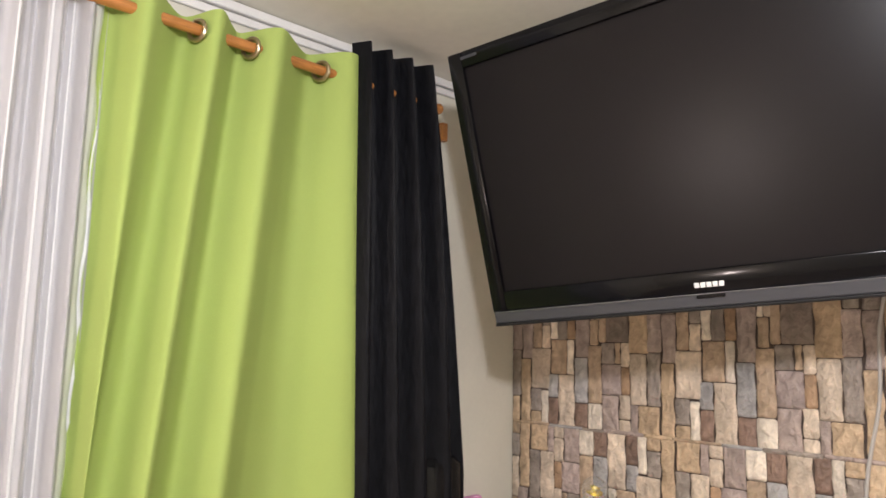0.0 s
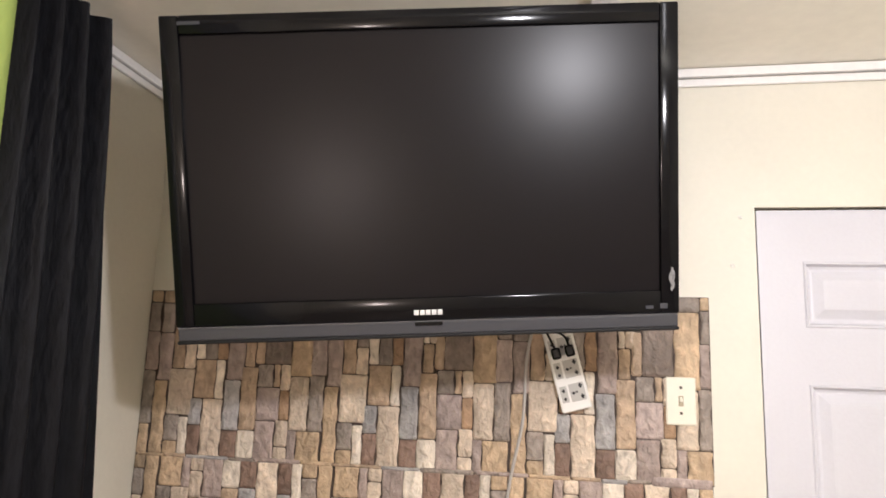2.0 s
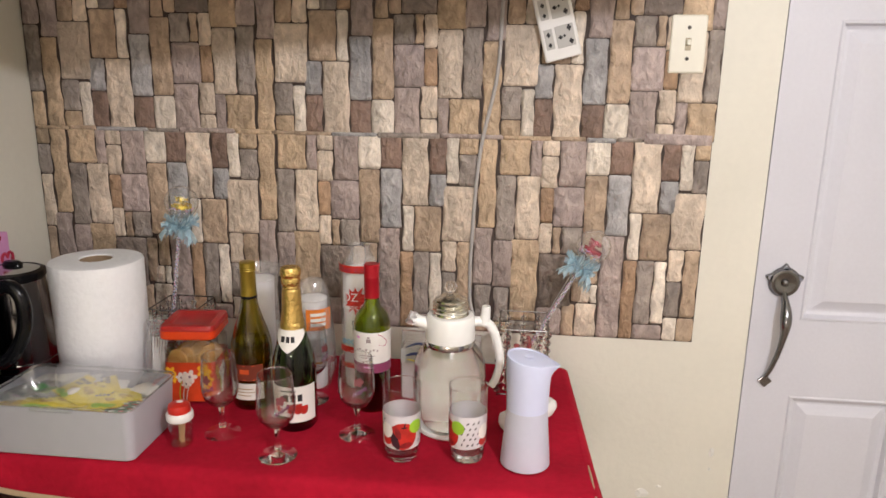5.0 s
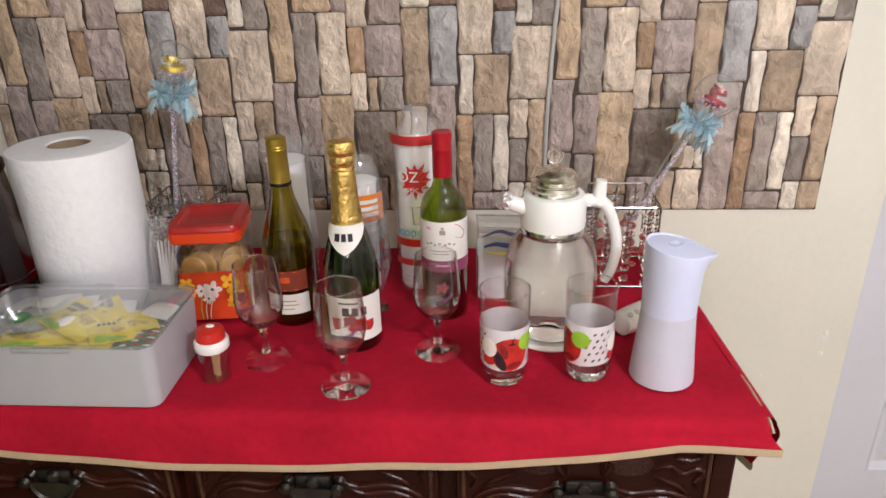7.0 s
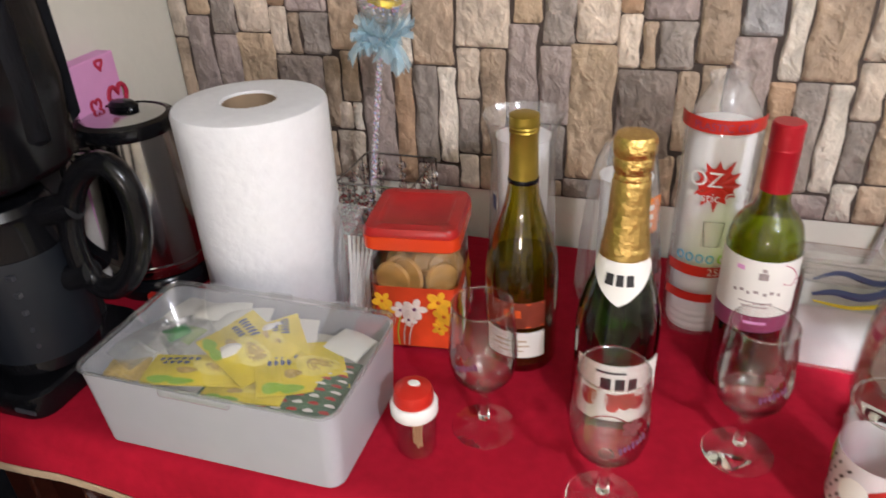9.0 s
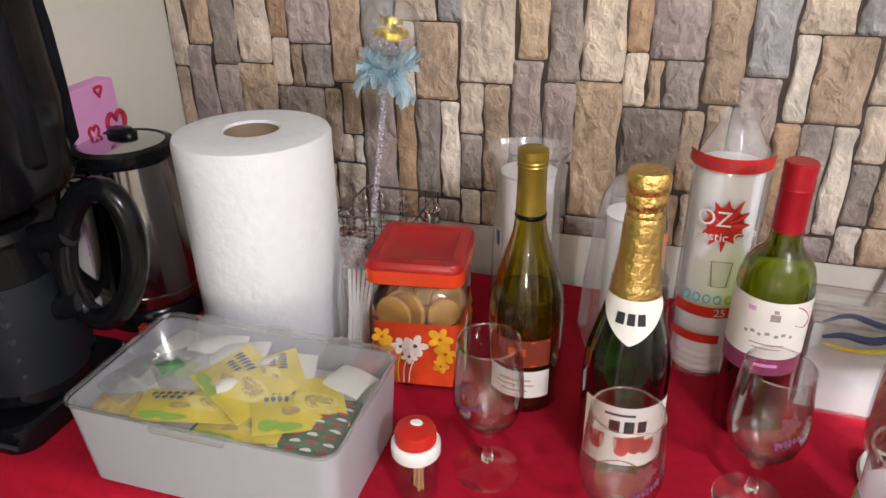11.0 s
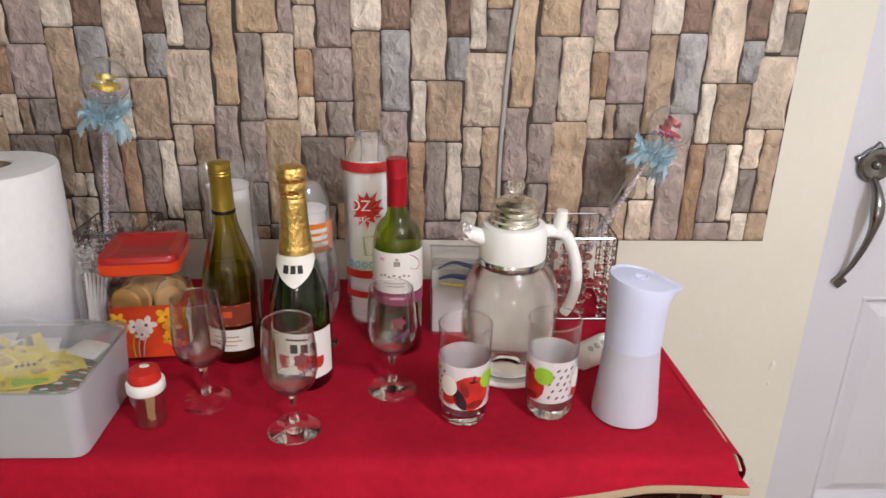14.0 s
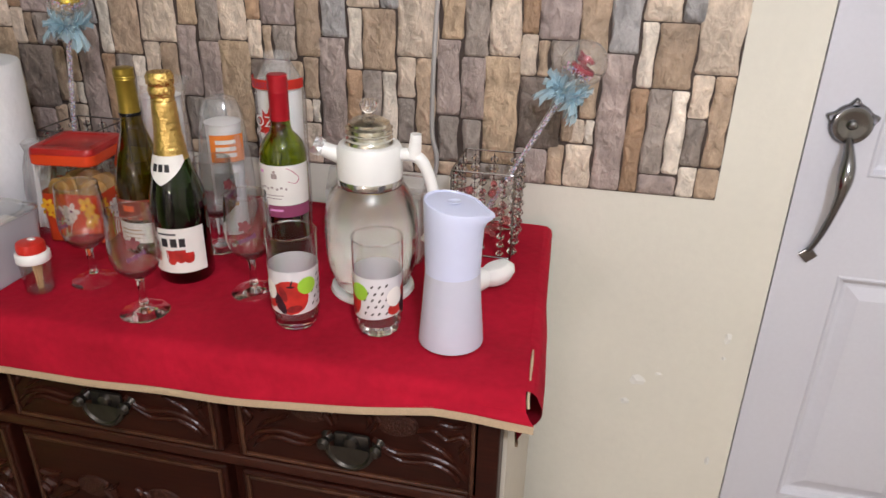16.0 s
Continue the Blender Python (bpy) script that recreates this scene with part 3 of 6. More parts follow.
block = thing("wooden_block", (-0.899, -0.362, 2.252), "small raw wooden block on the wall", "wood block")
part("block", box((0, -0.012, -0.03), (0.02, 0.012, 0.03), 0.002), M_ROD, block)

M_EYELET = mat("eyelet_brass", (0.45, 0.36, 0.24), 0.3, 0.9)
RINGS = ((-1.40, -1.0), (-1.235, 0.0), (-1.10, 1.0), (-0.90, 2.0), (-0.79, 2.42))


def phase(y):
    for (a, p), (b, q) in zip(RINGS, RINGS[1:]):
        if y <= b or b == RINGS[-1][0]:
            return p + (q - p) * (y - a) / (b - a)


def green_fn(u, v):
    y = -1.435 + 0.640 * u
    z = 2.335 - 2.29 * v
    p = phase(y)
    amp = 0.040 + 0.010 * v
    x = -0.782 + amp * math.sin(2 * math.pi * (p - 0.11) + 0.4 * math.sin(2 * math.pi * (p - 0.11))) + 0.004 * math.sin(11 * y + 5 * v) + 0.005 * v * math.sin(23 * y)
    lean = -0.23 * v * max(0, min(1, (y + 1.435) / 0.15)) * max(0, min(1, (-0.82 - y) / 0.14))
    y2 = y + 0.012 * v * math.sin(2 * math.pi * p + 1.1) + 0.07 * v * max(0, (y + 1.435) / 0.64) + lean
    return (x, y2, z - 0.010 * (1 - v) * (1 - math.sin(2 * math.pi * p)) * 0.5 + 0.03 * (1 - v) * (y + 0.8) * 0.8)


green = thing("curtain", (0, 0, 0), "lime green curtain with metal eyelets, drawn", "curtain", "curtains on the rod")
part("fabric", sheet(green_fn, 110, 36), M_GREEN, green, "", True)
for y in (-1.235, -1.10, -0.90):
    bm = tube([(0.024 * math.cos(a), 0.0, 0.024 * math.sin(a)) for a in [i * 2 * math.pi / 20 for i in range(20)]], 0.0058, 8, True)
    part("eyelet", bm, M_EYELET, green, "brass metal eyelet", True, at=pose(-0.780, y, 2.272, 0, 0, 22))


def navy_fn(u, v):
    top = -0.818 + 0.294 * u
    low = -0.775 + 0.385 * u
    y = top + (low - top) * min(1, v / 0.5) ** 0.8
    z = 2.372 - 2.32 * v
    back = max(0, min(1, (v - 0.545) / 0.06))       # pushed to the wall by the chest
    back = back * back * (3 - 2 * back)
    wave = 2 * math.pi * (4.0 * u + 0.15 * v) - 0.6
    x = -0.742 + (0.030 - 0.006 * v) * (1 - 0.6 * back) * (math.sin(wave) + 0.25 * math.sin(2 * wave + 2 * v)) - 0.128 * back + 0.003 * math.sin(31 * u + 9 * v)
    return (x, y + 0.012 * math.sin(2 * math.pi * 4.0 * u + 0.5) * (0.4 + v), z - 0.008 * abs(math.sin(4 * math.pi * u)))


navy = thing("curtain", (0, 0, 0), "black satin curtain gathered in folds, drawn", "curtain", "curtains on the rod")
part("fabric", sheet(navy_fn, 96, 40), M_NAVY, navy, "", True)
for y in (-0.775,):
    bm = tube([(0.022 * math.cos(a), 0.0, 0.022 * math.sin(a)) for a in [i * 2 * math.pi / 18 for i in range(18)]], 0.004, 8, True)
    part("eyelet", bm, M_EYELET, navy, "brass metal eyelet", True, at=pose(-0.778, y, 2.274, 0, 0, 10))


def sheer_fn(u, v):
    y = -2.0 + 0.585 * u + 0.02 * v * math.sin(9 * u)
    return (-0.805 + 0.022 * math.sin(2 * math.pi * 9 * u + 0.9 * math.sin(5 * u) + 0.4 * v) + 0.006 * math.sin(2 * math.pi * 23 * u), y, 2.33 - 2.28 * v)


sheer = thing("curtain", (0, 0, 0), "sheer white net curtain with a lace edge", "curtain", "curtains on the rod")
part("fabric", sheet(sheer_fn, 200, 20), M_SHEER, sheer, "", True)


def lace_fn(u, v):
    p = sheer_fn(0.94 + 0.055 * u, v)
    return (p[0] + 0.004, p[1] + 0.004 * math.sin(60 * v) * u, p[2])


part("lace_edge", sheet(lace_fn, 6, 80), M_LACE, sheer, "white lace edge", True)

for u0, wide in ((0.18, 0.006), (0.33, 0.010), (0.47, 0.005), (0.60, 0.009), (0.70, 0.005), (0.80, 0.008), (0.88, 0.005)):
    part("woven_stripe", sheet(lambda u, v, u0=u0, wide=wide: (lambda p: (p[0] + 0.0025, p[1], p[2]))(sheer_fn(u0 + wide * u, v)), 3, 24), M_LACE, sheer, "dense white woven stripe", True)

# ---- wall covering ----
lay_strip("wallpaper_lower", False, CORNER + 0.001, 0.690, 0.861, SEAM, "self-adhesive wallpaper printed with brown and grey stones")
lay_strip("wallpaper_upper", True, CORNER + 0.001, 0.693, SEAM + 0.0005, 1.800, "self-adhesive wallpaper printed with brown and grey stones, laid upside down")

# ---- fittings on the wall ----
plate = thing("switch_plate", (0.617, -0.003, 1.533), "cream plastic light switch plate", "light switch")
part("plate", box((-0.037, -0.007, -0.060), (0.037, 0, 0.060), 0.004), M_SWITCH, plate)
part("toggle_slot", box((-0.006, -0.0078, -0.013), (0.006, -0.0066, 0.013), 0.001), mat("toggle_tan", (0.42, 0.36, 0.25), 0.5), plate, "tan toggle slot")
part("toggle", box((-0.0042, -0.015, -0.002), (0.0042, -0.0068, 0.010), 0.002), M_SWITCH, plate, "small cream toggle")
for z in (-0.030, 0.034):
    part("screw", add_lathe(bmesh.new(), [(0, 0.001), (0.004, 0.001), (0.004, 0)], 10, Matrix.Translation((0, -0.007, z)) @ Matrix.Rotation(radians(90), 4, "X")), M_BRONZE, plate)

strip = thing("power_strip", Matrix.Translation((0.330, -0.004, 1.604)) @ Matrix.Rotation(radians(-15), 4, "Y"), "white multi-socket power strip hanging askew below the television", "power strip")
part("body", box((-0.039, -0.026, -0.108), (0.039, 0, 0.108), 0.004), M_WHITE, strip)
M_INSET = mat("socket_grey", (0.50, 0.49, 0.46), 0.5)
for k, z in enumerate((0.060, 0.000, -0.062)):
    part("socket", box((-0.031, -0.0268, z - 0.021), (-0.013, -0.0255, z + 0.021), 0.001), M_INSET, strip)
    part("socket", box((-0.007, -0.0268, z - 0.023), (0.032, -0.0255, z + 0.023), 0.001), M_INSET, strip)
    for sx, sz, w, h in ((-0.022, 0.009, 0.0042, 0.0050), (-0.022, -0.012, 0.0038, 0.0045), (0.023, 0.015, 0.0048, 0.0065), (0.023, -0.013, 0.0048, 0.0060), (0.002, -0.001, 0.0050, 0.0040), (0.011, 0.0005, 0.0032, 0.0030)):
        bm = bmesh.new()
        add_box(bm, (sx - w, -0.0276, z + sz - h * 0.4), (sx + w, -0.0266, z + sz + h * 0.4), 0.0008, 1)
        add_box(bm, (sx - w * 0.45, -0.0277, z + sz - h), (sx + w * 0.45, -0.0267, z + sz + h), 0.0006, 1)
        part("slot", bm, M_INK, strip, "black socket slot")
for k, (sx, top) in enumerate(((-0.016, -0.03), (0.020, -0.035))):
    plug = thing("plug", strip.matrix_basis @ Matrix.Translation((sx, -0.028, 0.045)), "black power plug in the strip with its lead", "plug", "plugs in the power strip")
    part("body", box((-0.012, -0.022, -0.016), (0.012, 0.0, 0.014), 0.005), M_BLACK, plug)
    part("lead", tube(smooth_path([(0, -0.014, 0.012), (-0.006, -0.022, 0.04), (-0.03 - sx, -0.02, 0.075), (-0.045 - sx, 0.01, 0.12)]), 0.0032, 6), M_BLACK, plug)

cable = thing("cable", (0.22, -0.006, 1.7), "grey cable running down the wallpaper to the chest", "cable")
pts = smooth_path([(0.022, 0, 0.02), (0.004, 0, -0.08), (-0.004, 0, -0.235), (-0.038, -0.001, -0.41), (-0.052, -0.002, -0.61), (-0.054, -0.002, -0.75), (-0.044, -0.003, -0.81), (-0.06, -0.004, -0.90)])
part("sheath", tube(pts, 0.0044, 10), M_CABLE, cable, "", True)

# ---- chest of drawers ----
CX0, CX1, CY = -0.868, 0.392, -0.548
chest = thing("chest_of_drawers", (0, 0, 0), "dark mahogany chest with carved drawer fronts under a red cloth", "chest")
bm = box((CX0, CY + 0.02, 0.06), (CX1, -0.022, TABLE - 0.012), 0.003)
part("carcass", bm, M_WOOD, chest)
part("top", box((CX0 - 0.01, CY - 0.008, TABLE - 0.030), (CX1 + 0.01, -0.020, TABLE - 0.0085), 0.006), M_WOOD, chest)
part("side_panel", box((CX1, CY + 0.035, 0.08), (CX1 + 0.006, -0.03, TABLE - 0.032)), M_PLY, chest, "pale unstained side panel")
for x in (CX0, CX1 - 0.042):
    part("corner_post", box((x, CY - 0.004, 0.0), (x + 0.042, CY + 0.03, TABLE - 0.032), 0.004), M_WOOD, chest)
for z in (0.573, 0.318):
    part("rail", box((CX0 + 0.04, CY - 0.002, z), (CX1 - 0.04, CY + 0.03, z + 0.022), 0.005), M_CARVE, chest)
DW = 0.356


def add_leaf(bm, pts, wide):
    """A carved leaf along pts (x, z), with a raised midrib, on the drawer's face."""
    path = smooth_path([(x, 0.0, z) for x, z in pts], 6)
    rows = []
    for i, p in enumerate(path):
        a, b = Vector(path[max(0, i - 1)]), Vector(path[min(len(path) - 1, i + 1)])
        d = (b - a).normalized()
        t = i / (len(path) - 1)
        half = wide * (0.18 + 0.82 * math.sin(math.pi * min(1, t * 0.92 + 0.06))) * 0.5 * (1 + 0.12 * (i % 2))
        nx, nz = -d.z * half, d.x * half
        rows.append([bm.verts.new((p[0] + nx * f, CY - y, p[2] + nz * f)) for f, y in ((-1, 0.0030), (-0.7, 0.0080), (-0.25, 0.0100), (0, 0.0125), (0.25, 0.0100), (0.7, 0.0080), (1, 0.0030))])
    for r, q in zip(rows, rows[1:]):
        for k in range(6):
            bm.faces.new((r[k], r[k + 1], q[k + 1], q[k]))


for r, (z0, z1) in enumerate(((0.597, 0.748), (0.342, 0.570), (0.085, 0.315))):
    for c in range(3):
        xc = -0.570 + c * 0.380
        front = part("drawer_front", box((xc - DW / 2, CY - 0.004, z0), (xc + DW / 2, CY + 0.025, z1), 0.005, 3), M_WOOD, chest, "carved mahogany drawer front")
        h = z1 - z0
        zc = z0 + h * 0.40
        bm = bmesh.new()
        rect_frame(bm, xc - DW / 2 + 0.008, xc + DW / 2 - 0.008, z0 + 0.006, z1 - 0.006, (0.006, 0.006, 0.006, 0.006), CY - 0.008, CY - 0.002, 0.002)
        part("moulding", bm, M_WORNEDGE, front, "worn lighter moulding")
        bm = bmesh.new()
        for s in (-1, 1):       # flowing strands, a curled tip and small leaves to both sides of the pull
            for strand, wide in (
                    (((0.030, 0.004), (0.062, -0.014), (0.105, -0.010), (0.140, -0.020), (0.160, -0.040)), 0.0055),
                    (((0.034, -0.004), (0.070, -0.026), (0.110, -0.022), (0.138, -0.032), (0.150, -0.046)), 0.0050),
                    (((0.028, 0.016), (0.040, 0.034), (0.030, 0.046)), 0.0060),
                    (((0.022, 0.020), (0.026, 0.038), (0.016, 0.050)), 0.0050),
                    (((0.092, 0.030), (0.115, 0.034), (0.132, 0.022), (0.152, 0.030), (0.160, 0.020), (0.150, 0.006), (0.158, -0.010)), 0.0055),
                    (((0.094, 0.018), (0.112, 0.008), (0.128, 0.000), (0.142, -0.012)), 0.0045),
                    (((0.120, 0.048), (0.140, 0.044), (0.156, 0.050)), 0.0060)):
                add_leaf(bm, [(xc + s * x, zc + 0.012 + z) for x, z in strand], wide * 1.7)
        part("carving", bm, M_CARVE, front, "carved flowing scrolls")
        for s in (-1, 1):       # two stippled oval bosses
            bm = add_lathe(bmesh.new(), [(0, 0.0050), (0.60, 0.0048), (0.92, 0.0036), (1.0, 0.0)], 24, Matrix.Translation((xc + s * 0.062, CY - 0.0040, zc + 0.046)) @ Matrix.Rotation(radians(90), 4, "X") @ Matrix.Diagonal((0.031, 0.021, 1, 1)))
            part("boss", bm, M_HATCH, front, "rough-textured oval boss", True)
        bm = bmesh.new()
        for s in (-1, 1):
            add_lathe(bm, [(0, 0.024), (0.006, 0.023), (0.0095, 0.017), (0.0075, 0.011), (0.005, 0.007), (0.010, 0.0)], 12, Matrix.Translation((xc + s * 0.037, CY - 0.006, zc + 0.006)) @ Matrix.Rotation(radians(90), 4, "X"))
        add_box(bm, (xc - 0.026, CY - 0.013, zc - 0.010), (xc + 0.026, CY - 0.005, zc + 0.020), 0.005)
        add_lathe(bm, [(0, 0.009), (0.009, 0.006), (0.012, 0.0)], 12, Matrix.Translation((xc, CY - 0.012, zc + 0.008)) @ Matrix.Rotation(radians(90), 4, "X"))
        pull = part("pull", bm, M_BRONZE, front, "antique bronze pull", True)
        bm = bmesh.new()        # solid half-moon drop with a raised rim
        arc = [(-math.pi * i / 16) for i in range(17)]
        rings = [[bm.verts.new((xc + 0.035 * k * math.cos(a), CY - 0.017 - dy, zc + 0.004 + 0.036 * k * math.sin(a))) for a in arc] for k, dy in ((1.0, 0.0), (1.0, 0.006), (0.88, 0.0075), (0.80, 0.004), (0.30, 0.003))]
        for a, b in zip(rings, rings[1:]):
            for i in range(16):
                bm.faces.new((a[i], a[i + 1], b[i + 1], b[i]))
        bm.faces.new(rings[-1])
        part("bail", bm, M_BRONZE, pull, "antique bronze half-moon drop", True)

# ---- red cloth ----


def cloth_fn(u, v):
    """u along the chest, v from the wall over the front edge down to the hem."""
    x = -0.872 + (1.263 + 0.030 * min(1, v * 1.2) + 0.014 * max(0, (v - 0.82) / 0.18)) * u
    run = v * 0.66
    flat, rad = 0.530, 0.018
    arc = rad * math.pi / 2
    calm = max(0, min(1, (flat - run) / 0.07))
    z = TABLE + calm * (0.0012 * math.sin(23 * x + 4) * math.sin(13 * run) + 0.0006 * math.sin(41 * x + 23 * run) + 0.0012 * math.sin(9 * x + 31 * run + 2 * math.sin(5 * x)) * min(1, run / 0.3))
    z += 0.0020 * math.sin(29 * x + 2) * math.exp(-((run - 0.47) / 0.03) ** 2) * calm
    if run < flat:
        y = -0.020 - run
    elif run < flat + arc:
        a = (run - flat) / rad
        y, z = -0.020 - flat - rad * math.sin(a), TABLE - rad * (1 - math.cos(a))
    else:
        d = (run - flat - arc) / (0.66 - flat - arc)
        e = (x + 0.25) / 0.65
        hem = min(0.708 + 0.0043 * e + 0.0549 * e * e, 0.752 if x > 0 else 0.735) - 0.03 * max(0, x - 0.36)
        drop = TABLE - rad - 0.006 - hem + 0.0006 * math.sin(19 * x)
        y = -0.020 - flat - rad - d * (0.012 + 0.0020 * math.sin(13 * x) + 0.0012 * math.sin(31 * x + 1)) - 0.0030 * math.sin(math.pi * d) * math.sin(37 * x + 1.5 * math.sin(9 * x))
        z = TABLE - rad - d * drop
    return (x, y, z)


def side_fn(u, v):
    """The drop at the chest's free end: a tucked roll towards the wall, a longer loose fall at the front."""
    y = -0.020 - 0.530 * u
    k = max(0, min(1, (u - 0.50) / 0.16))
    k = k * k * (3 - 2 * k)
    a = min(v / 0.25, 1) * math.pi / 2
    d = max(0, v - 0.25) / 0.75
    x = 0.3895 + 0.0289 * u + 0.018 * math.sin(a) + k * (0.009 * math.sin(math.pi * min(1, d * 1.3)) - 0.024 * d * d) - (1 - k) * 0.012 * d * d + 0.003 * math.sin(15 * u + 4 * d) * d
    z = TABLE - 0.014 * (1 - math.cos(a)) - d * (0.036 + 0.058 * k * (1 - 0.4 * u ** 6) + 0.006 * math.sin(11 * u))
    return (x, y, z)


cloth = thing("tablecloth", (0, 0, 0), "red cotton cloth with a beige bound hem, hanging over the edges", "tablecloth")
part("cover", sheet(cloth_fn, 120, 60), M_CLOTH, cloth, "", True)
part("side_drop", sheet(side_fn, 40, 16), M_CLOTH, cloth, "", True)
pts = [Vector(cloth_fn(i / 120, 1.0)) for i in range(121)]


def band(pts, off, height):
    bm = bmesh.new()
    rows = [[bm.verts.new(p + Vector(o)) for p in pts] for o in ((off[0], off[1], 0.001), (off[0] * 1.6, off[1] * 1.6, -height / 2), (off[0], off[1], -height), (-off[0], -off[1], -height), (-off[0], -off[1], 0.001))]
    for a, b in zip(rows, rows[1:]):
        for i in range(len(pts) - 1):
            bm.faces.new((a[i], a[i + 1], b[i + 1], b[i]))
    return bm


part("hem", band(pts, (0, -0.0016), 0.011), M_HEM, cloth, "beige bound hem", True)
pts = [Vector(side_fn(i / 40, 1.0)) for i in range(41)]
part("hem", band(pts, (0.0016, 0), 0.011), M_HEM, cloth, "beige bound hem", True)
pts = [Vector(cloth_fn(1.0, 0.62 + 0.005 * i)) + Vector((0.0035, 0, -0.0030)) for i in range(44)]
part("hem", tube(pts, 0.0020, 6), M_HEM, cloth, "beige bound edge turned up at the corner", True)

# ---- things on the chest ----


M_DEEPRED = mat("deep_red_print", (0.22, 0.012, 0.014), 0.4, grain=0.4, scale=90)
M_SEED = mat("grey_seed_print", (0.10, 0.085, 0.085), 0.5)
M_MAROON = mat("maroon_print", (0.035, 0.010, 0.018), 0.5, grain=0.4, scale=90)
M_FROSTPRINT = clear("frosted_print", (0.97, 0.95, 0.96), 0.4, 0.72, (0.84, 0.81, 0.83))


def tumbler(at, turn):
    g = thing("tumbler", Matrix.Translation(at) @ Matrix.Rotation(radians(turn), 4, "Z"), "clear water tumbler printed with a red apple and seeds", "glass", "tumblers")
    prof = [(0, 0.004), (0.020, 0.003), (0.027, 0.0), (0.0315, 0.010), (0.0325, 0.022), (0.0335, 0.06), (0.0350, 0.143), (0.0342, 0.1445), (0.0335, 0.143), (0.0320, 0.06), (0.0308, 0.024), (0.026, 0.0205), (0, 0.020)]
    part("rim", tube([(0.0346 * math.cos(a), 0.0346 * math.sin(a), 0.1435) for a in [i * 2 * math.pi / 40 for i in range(40)]], 0.0011, 6, True), M_THICK, g, "", True)
    part("vessel", lathe(prof[3:7], 40), M_GLASS, g, "", True)
    part("base", lathe([(0, 0.0005), (0.022, 0.0005), (0.0275, 0.003), (0.0305, 0.010), (0.0305, 0.0185), (0, 0.0185)], 12), M_THICK, g, "thick faceted glass base")
    rad = lambda z: 0.0335 + 0.0018 * (z - 0.06) / 0.083
    part("print_ground", wrap(rad, 0, 360, 0.030, 0.096, lambda u: 0.06 + 0.05 * math.sin(2 * math.pi * u), 40, 6, 0.0003), M_FROSTPRINT, g, "white printed band", True)

    def spot(a, z, rx, rz, material, name, lift=0.0008, tilt=0.0):
        bm = bmesh.new()
        n = 16
        c = bm.verts.new((0, 0, 0))
        ring = []
        for i in range(n):
            t = 2 * math.pi * i / n
            ring.append((rx * math.cos(t) * math.cos(tilt) - rz * math.sin(t) * math.sin(tilt), rx * math.cos(t) * math.sin(tilt) + rz * math.sin(t) * math.cos(tilt)))

        def place(x, y):
            zz = z + y
            r = rad(zz) + lift
            ang = radians(a) + x / r
            return (r * math.cos(ang), r * math.sin(ang), zz)
        c.co = place(0, 0)
        hoops = [[bm.verts.new(place(x * f, y * f)) for x, y in ring] for f in (0.25, 0.5, 0.75, 1.0)]
        for i in range(n):
            bm.faces.new((c, hoops[0][i], hoops[0][(i + 1) % n]))
            for p, q in zip(hoops, hoops[1:]):
                bm.faces.new((p[i], q[i], q[(i + 1) % n], p[(i + 1) % n]))
        part(name, bm, material, g, "", True)
    rnd = random.Random(6)
    for a in (-90, 90):
        spot(a, 0.057, 0.027, 0.0265, M_APPLE, "apple_print")
        spot(a + 6, 0.0795, 0.0012, 0.0060, M_MAROON, "apple_stem", 0.0014, -0.3)
        spot(a + 4, 0.0745, 0.0060, 0.0016, M_MAROON, "apple_shade", 0.0013)
        spot(a + 10, 0.040, 0.0110, 0.0055, M_DEEPRED, "apple_shade", 0.0011, 0.2)
        spot(a - 14, 0.063, 0.0050, 0.0120, M_DEEPRED, "apple_shade", 0.0011, 0.3)
        spot(a - 26, 0.049, 0.0075, 0.019, M_MAROON, "apple_shade", 0.0010, 0.45)
        spot(a - 52, 0.066, 0.013, 0.015, M_LABEL, "apple_flesh", 0.0012)
        spot(a - 52, 0.047, 0.011, 0.009, M_APPLE, "apple_print", 0.0010)
        spot(a + 42, 0.074, 0.014, 0.013, M_LIME, "leaf_print", 0.0016)
    rnd = random.Random(3)
    for i in range(105):    # staggered rows of slanting seeds between the apples
        row, col = divmod(i, 21)
        a = col * 360 / 21 + (row % 2) * 8.5 + rnd.uniform(-1.5, 1.5)
        if min(abs((a - b + 180) % 360 - 180) for b in (-90, 90)) < 56:
            continue
        spot(a, 0.043 + 0.0105 * row + rnd.uniform(-.001, .001), 0.0015, 0.0031, M_SEED, "seed_print", 0.0009, -0.6 + rnd.uniform(-.2, .2))
    return g


tumbler((0.080, -0.467, TABLE), 12)
tumbler((0.199, -0.455, TABLE), -70)


M_ROSE = mat("faded_rose_print", (0.17, 0.045, 0.05), 0.5, grain=0.3, scale=300)
M_MAUVE = mat("mauve_print", (0.15, 0.045, 0.11), 0.5, grain=0.2, scale=300)


def decal(rad, a, z, rx, rz, tilt=0.0, lift=0.0004):
    """A small oval print on a turned surface of radius rad(z), centred at the angle a."""
    bm = bmesh.new()

    def place(x, y):
        zz = z + x * math.sin(tilt) + y * math.cos(tilt)
        r = rad(zz) + lift
        ang = radians(a) + (x * math.cos(tilt) - y * math.sin(tilt)) / r
        return (r * math.cos(ang), r * math.sin(ang), zz)

    c = bm.verts.new(place(0, 0))
    ring = [bm.verts.new(place(rx * math.cos(2 * math.pi * i / 12), rz * math.sin(2 * math.pi * i / 12))) for i in range(12)]
    for i in range(12):
        bm.faces.new((c, ring[i], ring[(i + 1) % 12]))
    return bm


